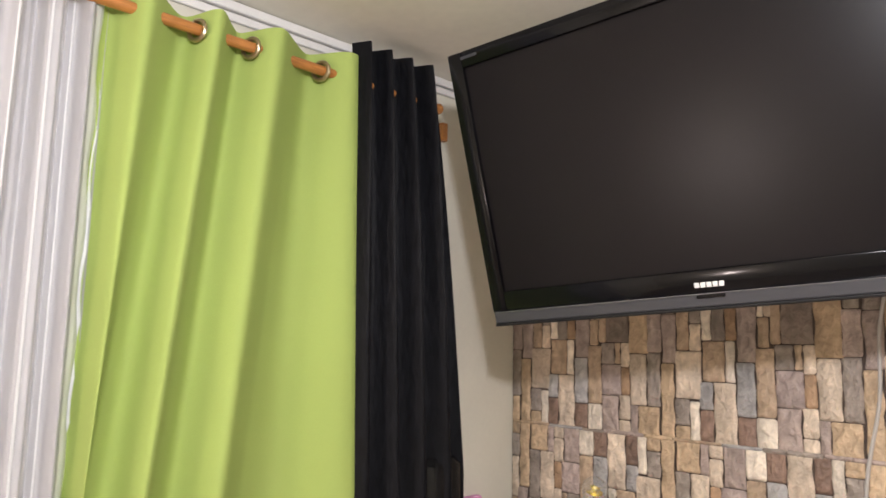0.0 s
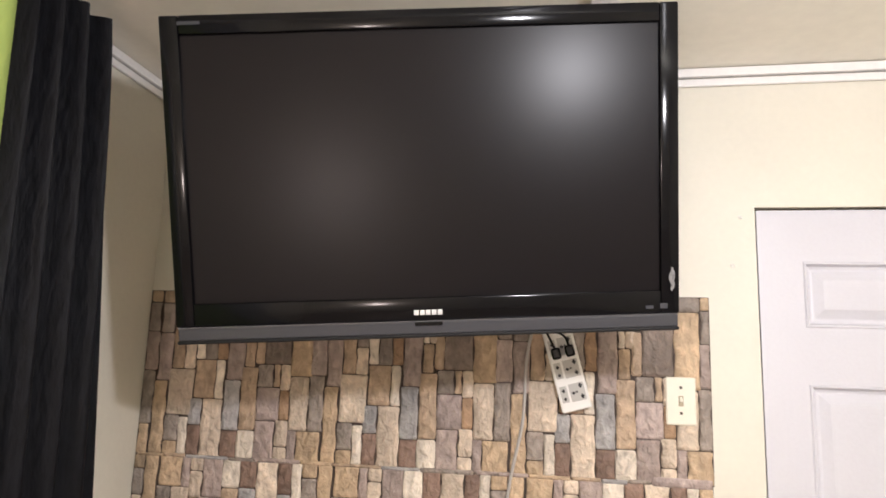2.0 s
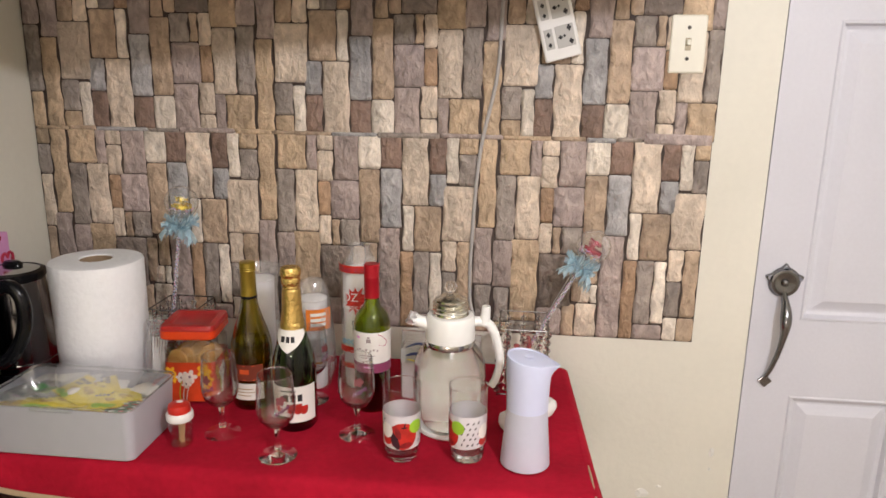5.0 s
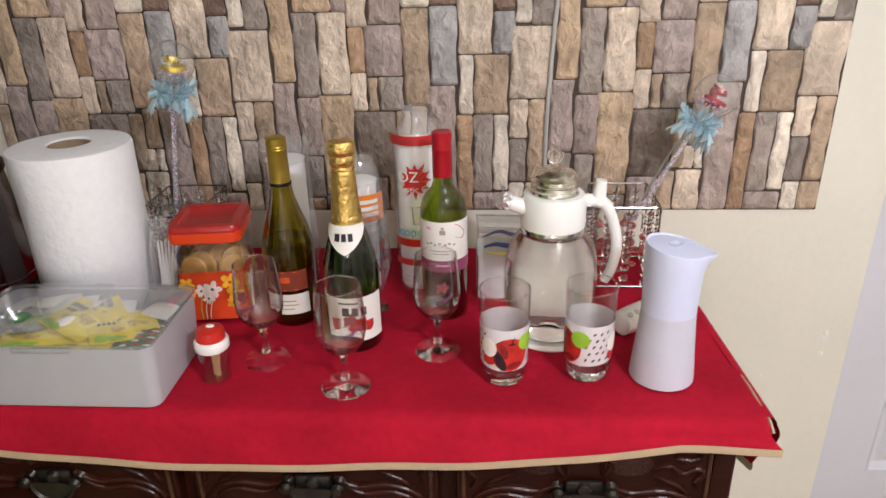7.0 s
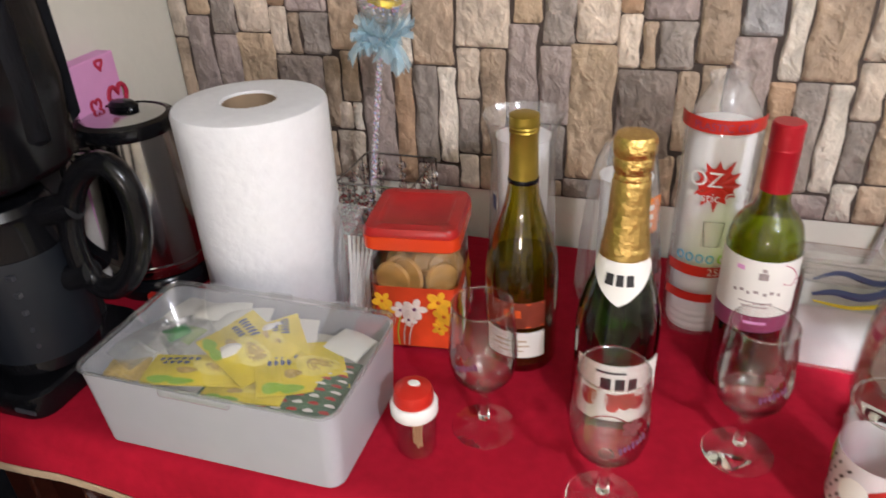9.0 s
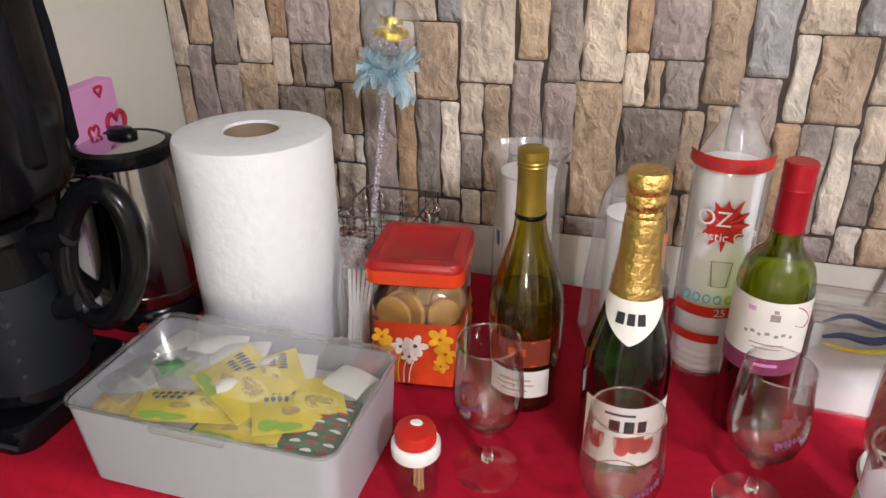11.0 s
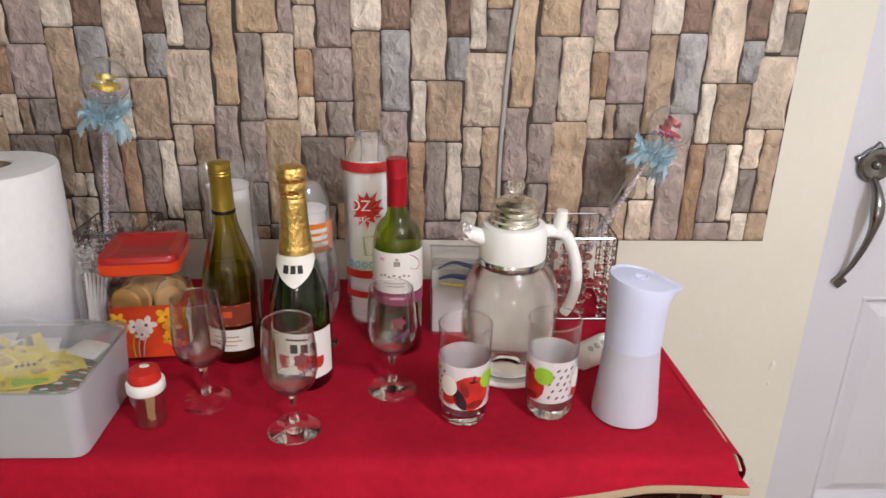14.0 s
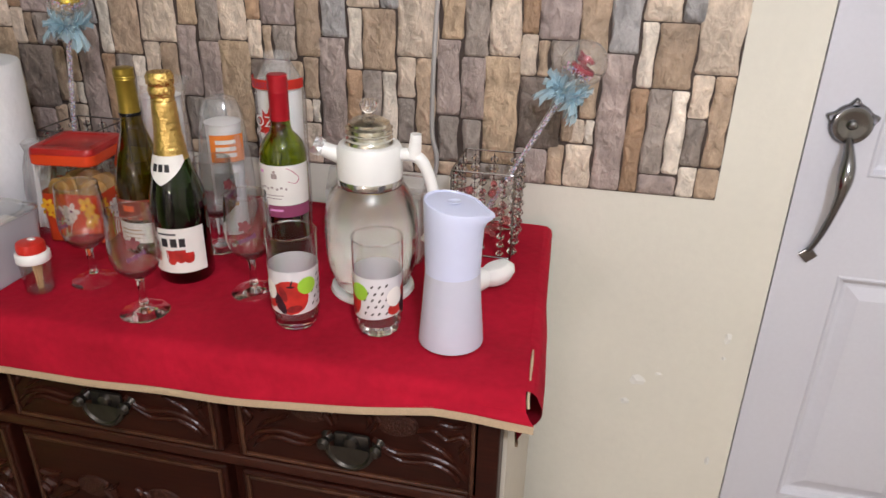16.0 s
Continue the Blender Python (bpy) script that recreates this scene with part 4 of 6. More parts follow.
def wine_glass(at, turn):
    g = thing("wine_glass", Matrix.Translation(at) @ Matrix.Rotation(radians(turn), 4, "Z"), "small clear stemmed wine glass, empty, with a faint printed mark", "glass", "wine glasses")
    out = [(0.0085, 0.0585), (0.0215, 0.0655), (0.0308, 0.0775), (0.0350, 0.093), (0.0352, 0.108), (0.0334, 0.134), (0.0306, 0.1615)]
    for name, shrink in (("bowl", 0.0), ("bowl_inside", 0.0013)):
        part(name, lathe([(r - shrink, z) for r, z in out], 44), M_GLASS, g, "", True)
    part("rim", tube([(0.0300 * math.cos(a), 0.0300 * math.sin(a), 0.1615) for a in [i * 2 * math.pi / 44 for i in range(44)]], 0.0009, 6, True), M_THICK, g, "", True)
    part("bowl_base", lathe([(0, 0.0583), (0.0085, 0.0585), (0.0213, 0.0656), (0.0302, 0.0772), (0.0312, 0.0790), (0.0296, 0.0790), (0.0270, 0.0750), (0.0200, 0.0690), (0.0100, 0.0660), (0, 0.0654)], 36), M_THICK, g, "thick glass bowl bottom", True).visible_shadow = False
    part("stem", lathe([(0.0, 0.0135), (0.0065, 0.014), (0.0050, 0.030), (0.0052, 0.052), (0.0080, 0.0578), (0.0, 0.0583)], 20), M_THICK, g, "", True)
    part("foot", lathe([(0.0, 0.0006), (0.0330, 0.0004), (0.0348, 0.0018), (0.0335, 0.0034), (0.016, 0.0060), (0.0070, 0.0128), (0.0, 0.0132)], 40), M_THICK, g, "", True).visible_shadow = False
    rb = lambda z: float(np.interp(z, [q[1] for q in out], [q[0] for q in out]))
    rnd = random.Random(turn)
    for k in range(6):      # small printed rose
        t = k * 2 * math.pi / 5
        part("rose_print", decal(rb, -90 + (10 * math.cos(t) if k < 5 else 0), 0.124 + (0.0055 * math.sin(t) if k < 5 else 0), 0.0042, 0.0036, t), M_ROSE, g, "", True)
    for k in range(7):      # slanting line of lettering, not legible
        part("print", decal(rb, -104 + 6.0 * k, 0.100 + 0.0016 * k, 0.0016, 0.0034 + 0.0012 * (k % 3 == 0), 0.2), M_MAUVE, g)
    return g


wine_glass((-0.277, -0.430, TABLE), -20)
wine_glass((-0.144, -0.497, TABLE), 35)
wine_glass((-0.019, -0.400, TABLE), 20)
wine_glass((-0.147, -0.266, TABLE), 70)


def bottle(name, at, label, prof, glass, inside=None):
    b = thing(name, at, label, "bottle", "bottles")
    part("glass_body", lathe(prof, 40), glass, b, "", True)
    if inside:
        part("contents", lathe(inside[0], 32), inside[1], b, "", True)
    return b


# sparkling bottle with gold foil
M_GOLDSMOOTH = mat("gold_sleeve", (0.70, 0.49, 0.16), 0.30, 0.95, grain=0.12, scale=150, bump=0.55)
R = 0.0425
champ = bottle("sparkling_bottle", (-0.150, -0.370, TABLE), "dark green sparkling juice bottle with gold foil neck and white labels",
               [(0, 0.012), (0.030, 0.004), (0.038, 0.0), (R, 0.006), (R, 0.120), (0.0405, 0.140), (0.034, 0.165), (0.0265, 0.190), (0.021, 0.212), (0.0175, 0.24), (0.015, 0.30), (0, 0.30)], M_DARKGREEN)
pr = lambda z: np.interp(z, [0, 0.120, 0.140, 0.165, 0.190, 0.212, 0.24, 0.30], [R, R, 0.0405, 0.034, 0.0265, 0.021, 0.0175, 0.015])
foil = [(0.0255, 0.196), (0.0235, 0.205)]
rnd = random.Random(2)
z = 0.21
while z < 0.282:
    foil.append((float(pr(z)) + 0.0014 + 0.0005 * (len(foil) % 2) + rnd.uniform(0, 0.0004), z))
    z += 0.0035
part("foil_sleeve", lathe(foil + [(0.0165, 0.283)], 32), M_GOLDSMOOTH, champ, "ridged gold foil sleeve", True)
foil = [(0.0164, 0.2805), (0.0172, 0.283), (0.0160, 0.288), (0.0180, 0.291), (0.0185, 0.300), (0.0175, 0.304), (0.0195, 0.307), (0.0198, 0.318), (0.017, 0.3235), (0.008, 0.325), (0, 0.3245)]
part("neck_foil", lathe(foil, 32, lambda a: 1 + 0.015 * math.sin(9 * a) + 0.01 * math.sin(17 * a)), M_GOLD, champ, "crumpled gold foil", True)
part("neck_label", wrap(lambda z: float(pr(z)) + 0.0022, -162, -18, 0.163, 0.205, lambda u: 0.80 * abs(2 * u - 1) ** 1.2, 24, 8), M_LABEL, champ, "white shield-shaped neck label", True)
part("front_label", wrap(pr, -142, -12, 0.022, 0.096, None, 24, 4), M_LABEL, champ, "white front label with red fruit", True)


def bars(parent, rad, rows, material, name="print"):
    """Plain printed bars: (angle, z, width in degrees, height)."""
    for a, z, w, h in rows:
        part(name, wrap(rad, a - w / 2, a + w / 2, z - h / 2, z + h / 2, None, 4, 1, 0.0011), material, parent)


bars(champ, lambda z: float(pr(z)) + 0.0024, [(-110, 0.188, 15, 0.011), (-91, 0.188, 13, 0.011), (-73, 0.188, 13, 0.011)], M_INK)
bars(champ, pr, [(-96, 0.073, 14, 0.014), (-77, 0.073, 13, 0.014), (-60, 0.073, 12, 0.014)], M_INK)
bars(champ, pr, [(-90, 0.087, 40, 0.003), (-90, 0.175, 16, 0.002)], M_STRIP)
for a, zz, rr in ((-118, 0.050, 0.011), (-102, 0.046, 0.012), (-84, 0.048, 0.012), (-66, 0.050, 0.011), (-50, 0.047, 0.009)):
    part("fruit_print", wrap(pr, a - 11, a + 11, zz - rr, zz + rr, lambda u: 0.5 - 0.5 * math.sqrt(max(0, 1 - (2 * u - 1) ** 2)), 10, 4, 0.0010), M_APPLE if a != -102 else M_LABEL, champ)

# red wine, screw cap
R2 = 0.0375
red = bottle("red_wine_bottle", (-0.014, -0.275, TABLE), "green glass red wine bottle with red screw cap and cream label",
             [(0, 0.015), (0.028, 0.004), (0.034, 0.0), (R2, 0.005), (R2, 0.176), (0.0365, 0.190), (0.0325, 0.204), (0.0255, 0.214), (0.0185, 0.2215), (0.0155, 0.231), (0.0142, 0.26), (0.0142, 0.30), (0, 0.30)], M_GREENGLASS,
             ([(0, 0.006), (0.033, 0.007), (R2 - 0.0022, 0.010), (R2 - 0.0022, 0.092), (0, 0.092)], M_WINE))
rad2 = lambda z: R2
cap = [(0.0153, 0.240), (0.0153, 0.283)]
for i in range(4):
    cap += [(0.0157, 0.284 + i * 0.004), (0.0150, 0.286 + i * 0.004)]
cap += [(0.0157, 0.302), (0.0155, 0.309), (0.0140, 0.3105), (0, 0.3105)]
part("screw_cap", lathe(cap, 32), M_REDCAP, red, "red screw cap", True)
part("front_label", wrap(rad2, -185, 5, 0.110, 0.176, None, 28, 3), M_LABEL, red, "cream label with scroll line", True)
part("lower_label", wrap(rad2, -185, 5, 0.090, 0.1095, None, 28, 2), M_BURGUNDY, red, "burgundy lower label", True)
M_SOFTINK = mat("soft_brown_ink", (0.34, 0.27, 0.26), 0.6, grain=0.2, scale=300)
for i, (a, w) in enumerate(((-128, 8), (-118, 9), (-108, 7), (-97, 10), (-84, 8), (-74, 9), (-63, 7))):
    bars(red, rad2, [(a, 0.138 + 0.002 * (i % 2), w * 0.7, 0.0035)], M_SOFTINK)
bars(red, rad2, [(-90, 0.159, 14, 0.008), (-90, 0.166, 7, 0.004), (-95, 0.127, 50, 0.0014), (-95, 0.122, 40, 0.0014)], M_SOFTINK)
bars(red, rad2, [(-90, 0.102, 34, 0.0035), (-125, 0.165, 12, 0.005)], M_PINK)
curl = [(R2 + 0.0012, -60), (R2 + 0.0012, -45), (R2 + 0.0012, -30), (R2 + 0.0012, -40), (R2 + 0.0012, -58)]
part("scroll_print", tube(smooth_path([((R2 + .0004) * math.cos(radians(a)), (R2 + .0004) * math.sin(radians(a)), z) for (r, a), z in zip(curl, (0.172, 0.166, 0.154, 0.146, 0.150))]), 0.0007, 5), M_PINKINK, red)

# white wine
R3 = 0.0425
white = bottle("white_wine_bottle", (-0.266, -0.292, TABLE), "olive glass white wine bottle with gold capsule and two labels",
               [(0, 0.014), (0.030, 0.004), (0.039, 0.0), (R3, 0.006), (R3, 0.120), (0.0405, 0.140), (0.034, 0.165), (0.0255, 0.190), (0.019, 0.212), (0.0158, 0.235), (0.0145, 0.30), (0, 0.30)], M_AMBERGREEN,
               ([(0, 0.006), (0.036, 0.007), (R3 - 0.0024, 0.010), (R3 - 0.0024, 0.118), (0.036, 0.142), (0, 0.142)], clear("white_wine", (0.46, 0.36, 0.04), 0.05, 0.25, (0.22, 0.16, 0.010))))
pr3 = lambda z: float(np.interp(z, [0, 0.12, 0.14, 0.165], [R3, R3, 0.0405, 0.034]))
part("capsule", lathe([(0.0163, 0.238), (0.0157, 0.250), (0.0152, 0.288), (0.0163, 0.290), (0.0155, 0.292), (0.0163, 0.294), (0.0155, 0.296), (0.0163, 0.298), (0.0158, 0.301), (0.0160, 0.307), (0.0125, 0.3085), (0, 0.3085)], 32), M_DULLGOLD, white, "dull gold screw capsule", True)
part("neck_ring", lathe([(0.0166, 0.2325), (0.0172, 0.234), (0.0172, 0.2365), (0.0166, 0.238)], 28), M_BLACK, white, "dark ring under the capsule", True)
part("front_label", wrap(pr3, -140, -40, 0.066, 0.101, None, 20, 3), M_BROWNLABEL, white, "dark brown label", True)
part("lower_label", wrap(pr3, -140, -40, 0.024, 0.060, None, 20, 3), M_LABEL, white, "cream lower label", True)
bars(white, pr3, [(-92, 0.086, 26, 0.010), (-92, 0.099, 98, 0.0015), (-92, 0.068, 98, 0.0015)], M_ORANGE)
bars(white, pr3, [(-95, 0.048, 50, 0.0025), (-95, 0.041, 60, 0.002), (-95, 0.034, 40, 0.002)], M_HEM)

# glass jug with plastic collar
jug = thing("glass_jug", (0.153, -0.340, TABLE), "clear glass water jug with white plastic collar, handle and silver lid", "jug")
RJ = 0.0708
jp = [(0.050, 0.0), (0.055, 0.004), (0.0575, 0.016), (0.0610, 0.032), (0.0675, 0.044), (0.0700, 0.058), (RJ, 0.086), (0.0704, 0.114), (0.0680, 0.138), (0.0620, 0.156), (0.0535, 0.169), (0.0470, 0.178)]
ribs = lambda a: 1 + 0.010 * math.cos(8 * a)
part("glass_body", lathe([(0, 0.006)] + jp, 72, ribs), M_GLASS, jug, "clear faceted glass", True)
part("water", lathe([(0, 0.011)] + [(r - 0.0026, max(z, 0.012)) for r, z in jp[1:]] + [(0.0, 0.178)], 72, ribs), M_WATER, jug, "clear water", True).visible_shadow = False
part("base_ring", lathe([(0.046, 0.0), (0.062, 0.0), (0.0650, 0.004), (0.063, 0.010), (0.052, 0.0105), (0.046, 0.004)], 40), M_WHITE, jug, "", True)
part("collar", lathe([(0.0475, 0.186), (0.0480, 0.192), (0.0475, 0.228), (0.0440, 0.235), (0.036, 0.2365), (0.034, 0.232), (0.034, 0.186)], 40), M_WHITE, jug, "white plastic collar", True)
part("band", lathe([(0.0470, 0.174), (0.0482, 0.176), (0.0482, 0.185), (0.0470, 0.187), (0.040, 0.187), (0.040, 0.174)], 40), M_CHROME, jug, "chrome band", True)
lid = [(0.0345, 0.236)]
for i in range(4):
    lid += [(0.0345, 0.238 + i * 0.007), (0.0330 - 0.001 * i, 0.241 + i * 0.007)]
lid += [(0.030, 0.266), (0.020, 0.272), (0.008, 0.275), (0, 0.275)]
part("lid", lathe(lid, 36), mat("silver_lid", (0.72, 0.70, 0.62), 0.2, 1.0, stain=0.1, stain_scale=30), jug, "ridged silver lid", True)
part("knob", lathe([(0, 0.274), (0.006, 0.275), (0.005, 0.279), (0.0115, 0.284), (0.0135, 0.291), (0.010, 0.298), (0, 0.300)], 14), M_CRYSTAL, jug, "clear faceted knob", True)
spout = tube(smooth_path([(-0.040, -0.008, 0.215), (-0.058, -0.012, 0.222), (-0.074, -0.016, 0.230)]), lambda t: 0.013 - 0.003 * t, 12)
part("spout", spout, M_WHITE, jug, "", True)
bm = tube([(-0.066, -0.014, 0.2265), (-0.072, -0.0155, 0.229), (-0.079, -0.017, 0.232)], 0.0125, 9)
bmesh.ops.subdivide_edges(bm, edges=bm.edges, cuts=1)
rnd = random.Random(9)
for v in bm.verts:
    v.co += Vector([rnd.uniform(-.002, .002) for _ in range(3)])
part("foil_cover", bm, mat("silver_foil", (0.86, 0.86, 0.88), 0.32, 0.75, grain=0.1, scale=200, bump=0.5), jug, "crumpled silver foil over the spout")
bm = tube(smooth_path([(0.040, 0.004, 0.221), (0.062, 0.004, 0.221), (0.078, 0.004, 0.212), (0.092, 0.004, 0.178), (0.097, 0.004, 0.140), (0.090, 0.004, 0.105), (0.082, 0.004, 0.090)]), lambda t: 0.0098 - 0.0025 * t, 12)
part("handle", bm, M_WHITE, jug, "white curved handle", True)
part("thumb_rest", tube(smooth_path([(0.065, 0.004, 0.218), (0.067, 0.004, 0.236), (0.068, 0.004, 0.253)]), lambda t: 0.011 - 0.003 * t, 10), M_WHITE, jug, "", True)

# slim pitcher with spout lid
pit = thing("pitcher", Matrix.Translation((0.304, -0.458, TABLE)) @ Matrix.Rotation(radians(-6), 4, "Z"), "slim white plastic pitcher with translucent lower half", "pitcher")
part("lower_body", lathe([(0, 0.002), (0.040, 0.0), (0.0445, 0.003), (0.0435, 0.02), (0.0400, 0.06), (0.0372, 0.100), (0.0366, 0.110), (0.0, 0.110)], 40), M_FROST, pit, "translucent frosted lower half", True)


def spouted(a):
    d = (a + math.pi) % (2 * math.pi) - math.pi
    return 1 + 0.34 * math.exp(-(d / 0.30) ** 2)


part("upper_body", lathe([(0.0368, 0.109), (0.0372, 0.125), (0.0380, 0.150), (0.0392, 0.172)], 48), M_LILAC, pit, "white upper sleeve", True)
bm = lathe([(0.0392, 0.172), (0.0396, 0.186), (0.0400, 0.2005), (0.0392, 0.2035), (0.0375, 0.2040), (0.0365, 0.2020), (0.030, 0.2030), (0, 0.2045)], 64, lambda a: 1)
for v in bm.verts:
    a = math.atan2(v.co.y, v.co.x)
    k = (spouted(a) - 1) * max(0, (v.co.z - 0.178) / 0.022) * (math.hypot(v.co.x, v.co.y) / 0.04) ** 3
    v.co.x, v.co.y = v.co.x * (1 + k), v.co.y * (1 + k)
for v in bm.verts:
    v.co.z -= 0.16 * v.co.x * max(0, (v.co.z - 0.172) / 0.03)
part("lid", bm, M_LILAC, pit, "white lid with a pouring lip", True)
part("lid_dimple", lathe([(0.0075, 0.2044), (0.0095, 0.2056), (0.0085, 0.2066), (0.006, 0.2050), (0, 0.2048)], 20), M_LILAC, pit, "", True)

# white hand-held appliance lying behind the pitcher
lad = thing("milk_frother", Matrix.Translation((0.305, -0.318, TABLE + 0.0215)) @ Matrix.Rotation(radians(38), 4, "Z"), "white plastic hand-held kitchen gadget with grey buttons lying on the cloth", "kitchen gadget")
part("body", add_lathe(bmesh.new(), [(0, -0.058), (0.014, -0.057), (0.0195, -0.052), (0.0212, -0.03), (0.0210, 0.006), (0.0165, 0.024), (0, 0.030)], 24, Matrix.Rotation(radians(90), 4, "Y")), M_WHITE, lad, "", True)
part("head", add_lathe(bmesh.new(), [(0, -0.016), (0.014, -0.014), (0.0195, -0.004), (0.0195, 0.005), (0.014, 0.015), (0, 0.017)], 24, Matrix.Translation((0.046, 0, 0.004)) @ Matrix.Rotation(radians(-12), 4, "Y") @ Matrix.Diagonal((1.55, 1, 1, 1))), M_WHITE, lad, "rounded white head", True)
for x in (-0.044, -0.029, -0.014, 0.001):
    part("button", add_lathe(bmesh.new(), [(0, 0.0016), (0.0042, 0.0012), (0.0050, 0.0)], 12, Matrix.Translation((x, -0.0112, 0.0178)) @ Matrix.Rotation(radians(32), 4, "X")), M_INSET, lad, "grey button", True)

# toothpick pot
pot = thing("toothpick_pot", (-0.338, -0.476, TABLE), "small clear toothpick pot with white collar and red cap", "toothpick holder")
part("pot", lathe([(0, 0.001), (0.019, 0.0), (0.0205, 0.002), (0.0225, 0.052), (0.0210, 0.052), (0.0190, 0.004), (0, 0.003)], 28), M_GLASS, pot, "", True)
part("collar", lathe([(0.0232, 0.050), (0.0245, 0.052), (0.0245, 0.063), (0.0225, 0.066), (0, 0.066)], 28), M_WHITE, pot, "white collar", True)
part("cap", lathe([(0.0205, 0.065), (0.0205, 0.075), (0.0190, 0.080), (0.012, 0.0825), (0, 0.083)], 28), M_RED, pot, "red cap", True)
part("cap_window", add_lathe(bmesh.new(), [(0, 0.0012), (0.0055, 0.0008), (0.006, 0)], 14, Matrix.Translation((0, 0.004, 0.0828)) @ Matrix.Diagonal((1.1, 0.8, 1, 1))), M_WHITE, pot)
rnd = random.Random(4)
for i in range(14):
    a, r = rnd.uniform(0, 6.28), rnd.uniform(0, 0.008)
    p = Vector((r * math.cos(a), r * math.sin(a), 0.004))
    part("toothpick", tube([p, p + Vector((rnd.uniform(-.006, .006), rnd.uniform(-.006, .006), 0.046))], 0.0011, 5), M_PICK, pot)

# kitchen paper
roll = thing("paper_roll", (-0.612, -0.258, TABLE), "large white embossed kitchen paper roll standing upright", "paper roll")
part("paper", lathe([(0.033, 0.0), (0.088, 0.0), (0.091, 0.004), (0.092, 0.15), (0.0935, 0.284), (0.0915, 0.289), (0.084, 0.2905), (0.060, 0.2925), (0.0345, 0.292), (0.033, 0.288)], 64, lambda a: 1 + 0.006 * math.sin(2 * a + 0.5) + 0.003 * math.sin(5 * a)), M_PAPER, roll, "", True)
part("core", lathe([(0.0325, 0.001), (0.0325, 0.289), (0.0308, 0.289), (0.0308, 0.001)], 32), M_CARD, roll, "brown card core", True)

# storage box with sachets
BX0, BX1, BY0, BY1, BH = -0.676, -0.385, -0.561, -0.389, 0.098
sbox = thing("storage_box", ((BX0 + BX1) / 2, (BY0 + BY1) / 2, TABLE), "white plastic storage box with a clear hinged lid full of sachets", "box")
hx, hy = (BX1 - BX0) / 2, (BY1 - BY0) / 2


def rounded(hx, hy, r, n=5):
    out = []
    for cx, cy, a0 in ((hx - r, hy - r, 0), (-hx + r, hy - r, 90), (-hx + r, -hy + r, 180), (hx - r, -hy + r, 270)):
        for i in range(n + 1):
            a = radians(a0 + 90 * i / n)
            out.append((cx + r * math.cos(a), cy + r * math.sin(a)))
    return out


def loft(rings, cap0=True, cap1=True):
    """Skin through rings of (outline, z)."""
    bm = bmesh.new()
    vs = [[bm.verts.new((x, y, z)) for x, y in o] for o, z in rings]
    for a, b in zip(vs, vs[1:]):
        n = len(a)
        for i in range(n):
            bm.faces.new((a[i], a[(i + 1) % n], b[(i + 1) % n], b[i]))
    if cap0:
        bm.faces.new(vs[0])
    if cap1:
        bm.faces.new(vs[-1])
    return bm


bm = loft([(rounded(hx - 0.009, hy - 0.009, 0.014), 0.0), (rounded(hx - 0.006, hy - 0.006, 0.016), 0.003), (rounded(hx, hy, 0.018), BH),
           (rounded(hx - 0.003, hy - 0.003, 0.016), BH), (rounded(hx - 0.012, hy - 0.012, 0.014), 0.004)])
part("tray", bm, M_BOX, sbox, "", True)
part("lid", loft([(rounded(hx + 0.001, hy + 0.001, 0.018), BH + 0.001), (rounded(hx + 0.001, hy + 0.001, 0.018), BH + 0.006), (rounded(hx - 0.004, hy - 0.004, 0.014), BH + 0.0085)], False, True), M_LID, sbox, "clear lid", True)
part("lid_rim", tube([(x, y, BH + 0.004) for x, y in rounded(hx + 0.0012, hy + 0.0012, 0.018)], 0.0022, 6, True), M_LID, sbox, "", True)
for x in (-0.085, 0.0, 0.085):
    part("hinge", box((x - 0.014, hy - 0.002, BH - 0.004), (x + 0.014, hy + 0.005, BH + 0.008), 0.002), M_LID, sbox)
part("latch", box((-0.040, -hy - 0.006, BH - 0.004), (0.040, -hy + 0.002, BH + 0.004), 0.002), M_LID, sbox)


def sachet(name, x, y, z, w, d, turn, tip, material, label, extra=()):
    s = thing(name, Matrix.Translation(sbox.matrix_basis.translation + Vector((x, y, z))) @ Euler((radians(tip[0]), radians(tip[1]), radians(turn))).to_matrix().to_4x4(), label, "sachet", "sachets in the box")
    rnd = random.Random(int(1000 * (x + 1) + turn))
    k = rnd.uniform(0, 6)
    top = lambda u, v: ((u - .5) * w, (v - .5) * d, 0.006 * math.sin(math.pi * u) * math.sin(math.pi * v) + 0.002 * math.sin(5 * u + k) * math.sin(4 * v))
    bm = sheet(top, 10, 10)
    g = bmesh.ops.extrude_face_region(bm, geom=bm.faces[:])
    bmesh.ops.translate(bm, vec=(0, 0, -0.0015), verts=[e for e in g["geom"] if isinstance(e, bmesh.types.BMVert)])
    part("wrapper", bm, material, s, "", True)
    for mt, u0, u1, v0, v1 in extra:
        def blot(u, v):
            a, r = 2 * math.pi * u, max(v, 0.02) * (0.5 + 0.06 * math.sin(6 * math.pi * u + k))
            return tuple(Vector(top((u0 + u1) / 2 + (u1 - u0) * r * math.cos(a), (v0 + v1) / 2 + (v1 - v0) * r * math.sin(a))) + Vector((0, 0, 0.0008 + (0.0004 if mt is M_BLUEINK else 0))))
        part("print", sheet(blot, 14, 3), mt, s, "", True)
    return s


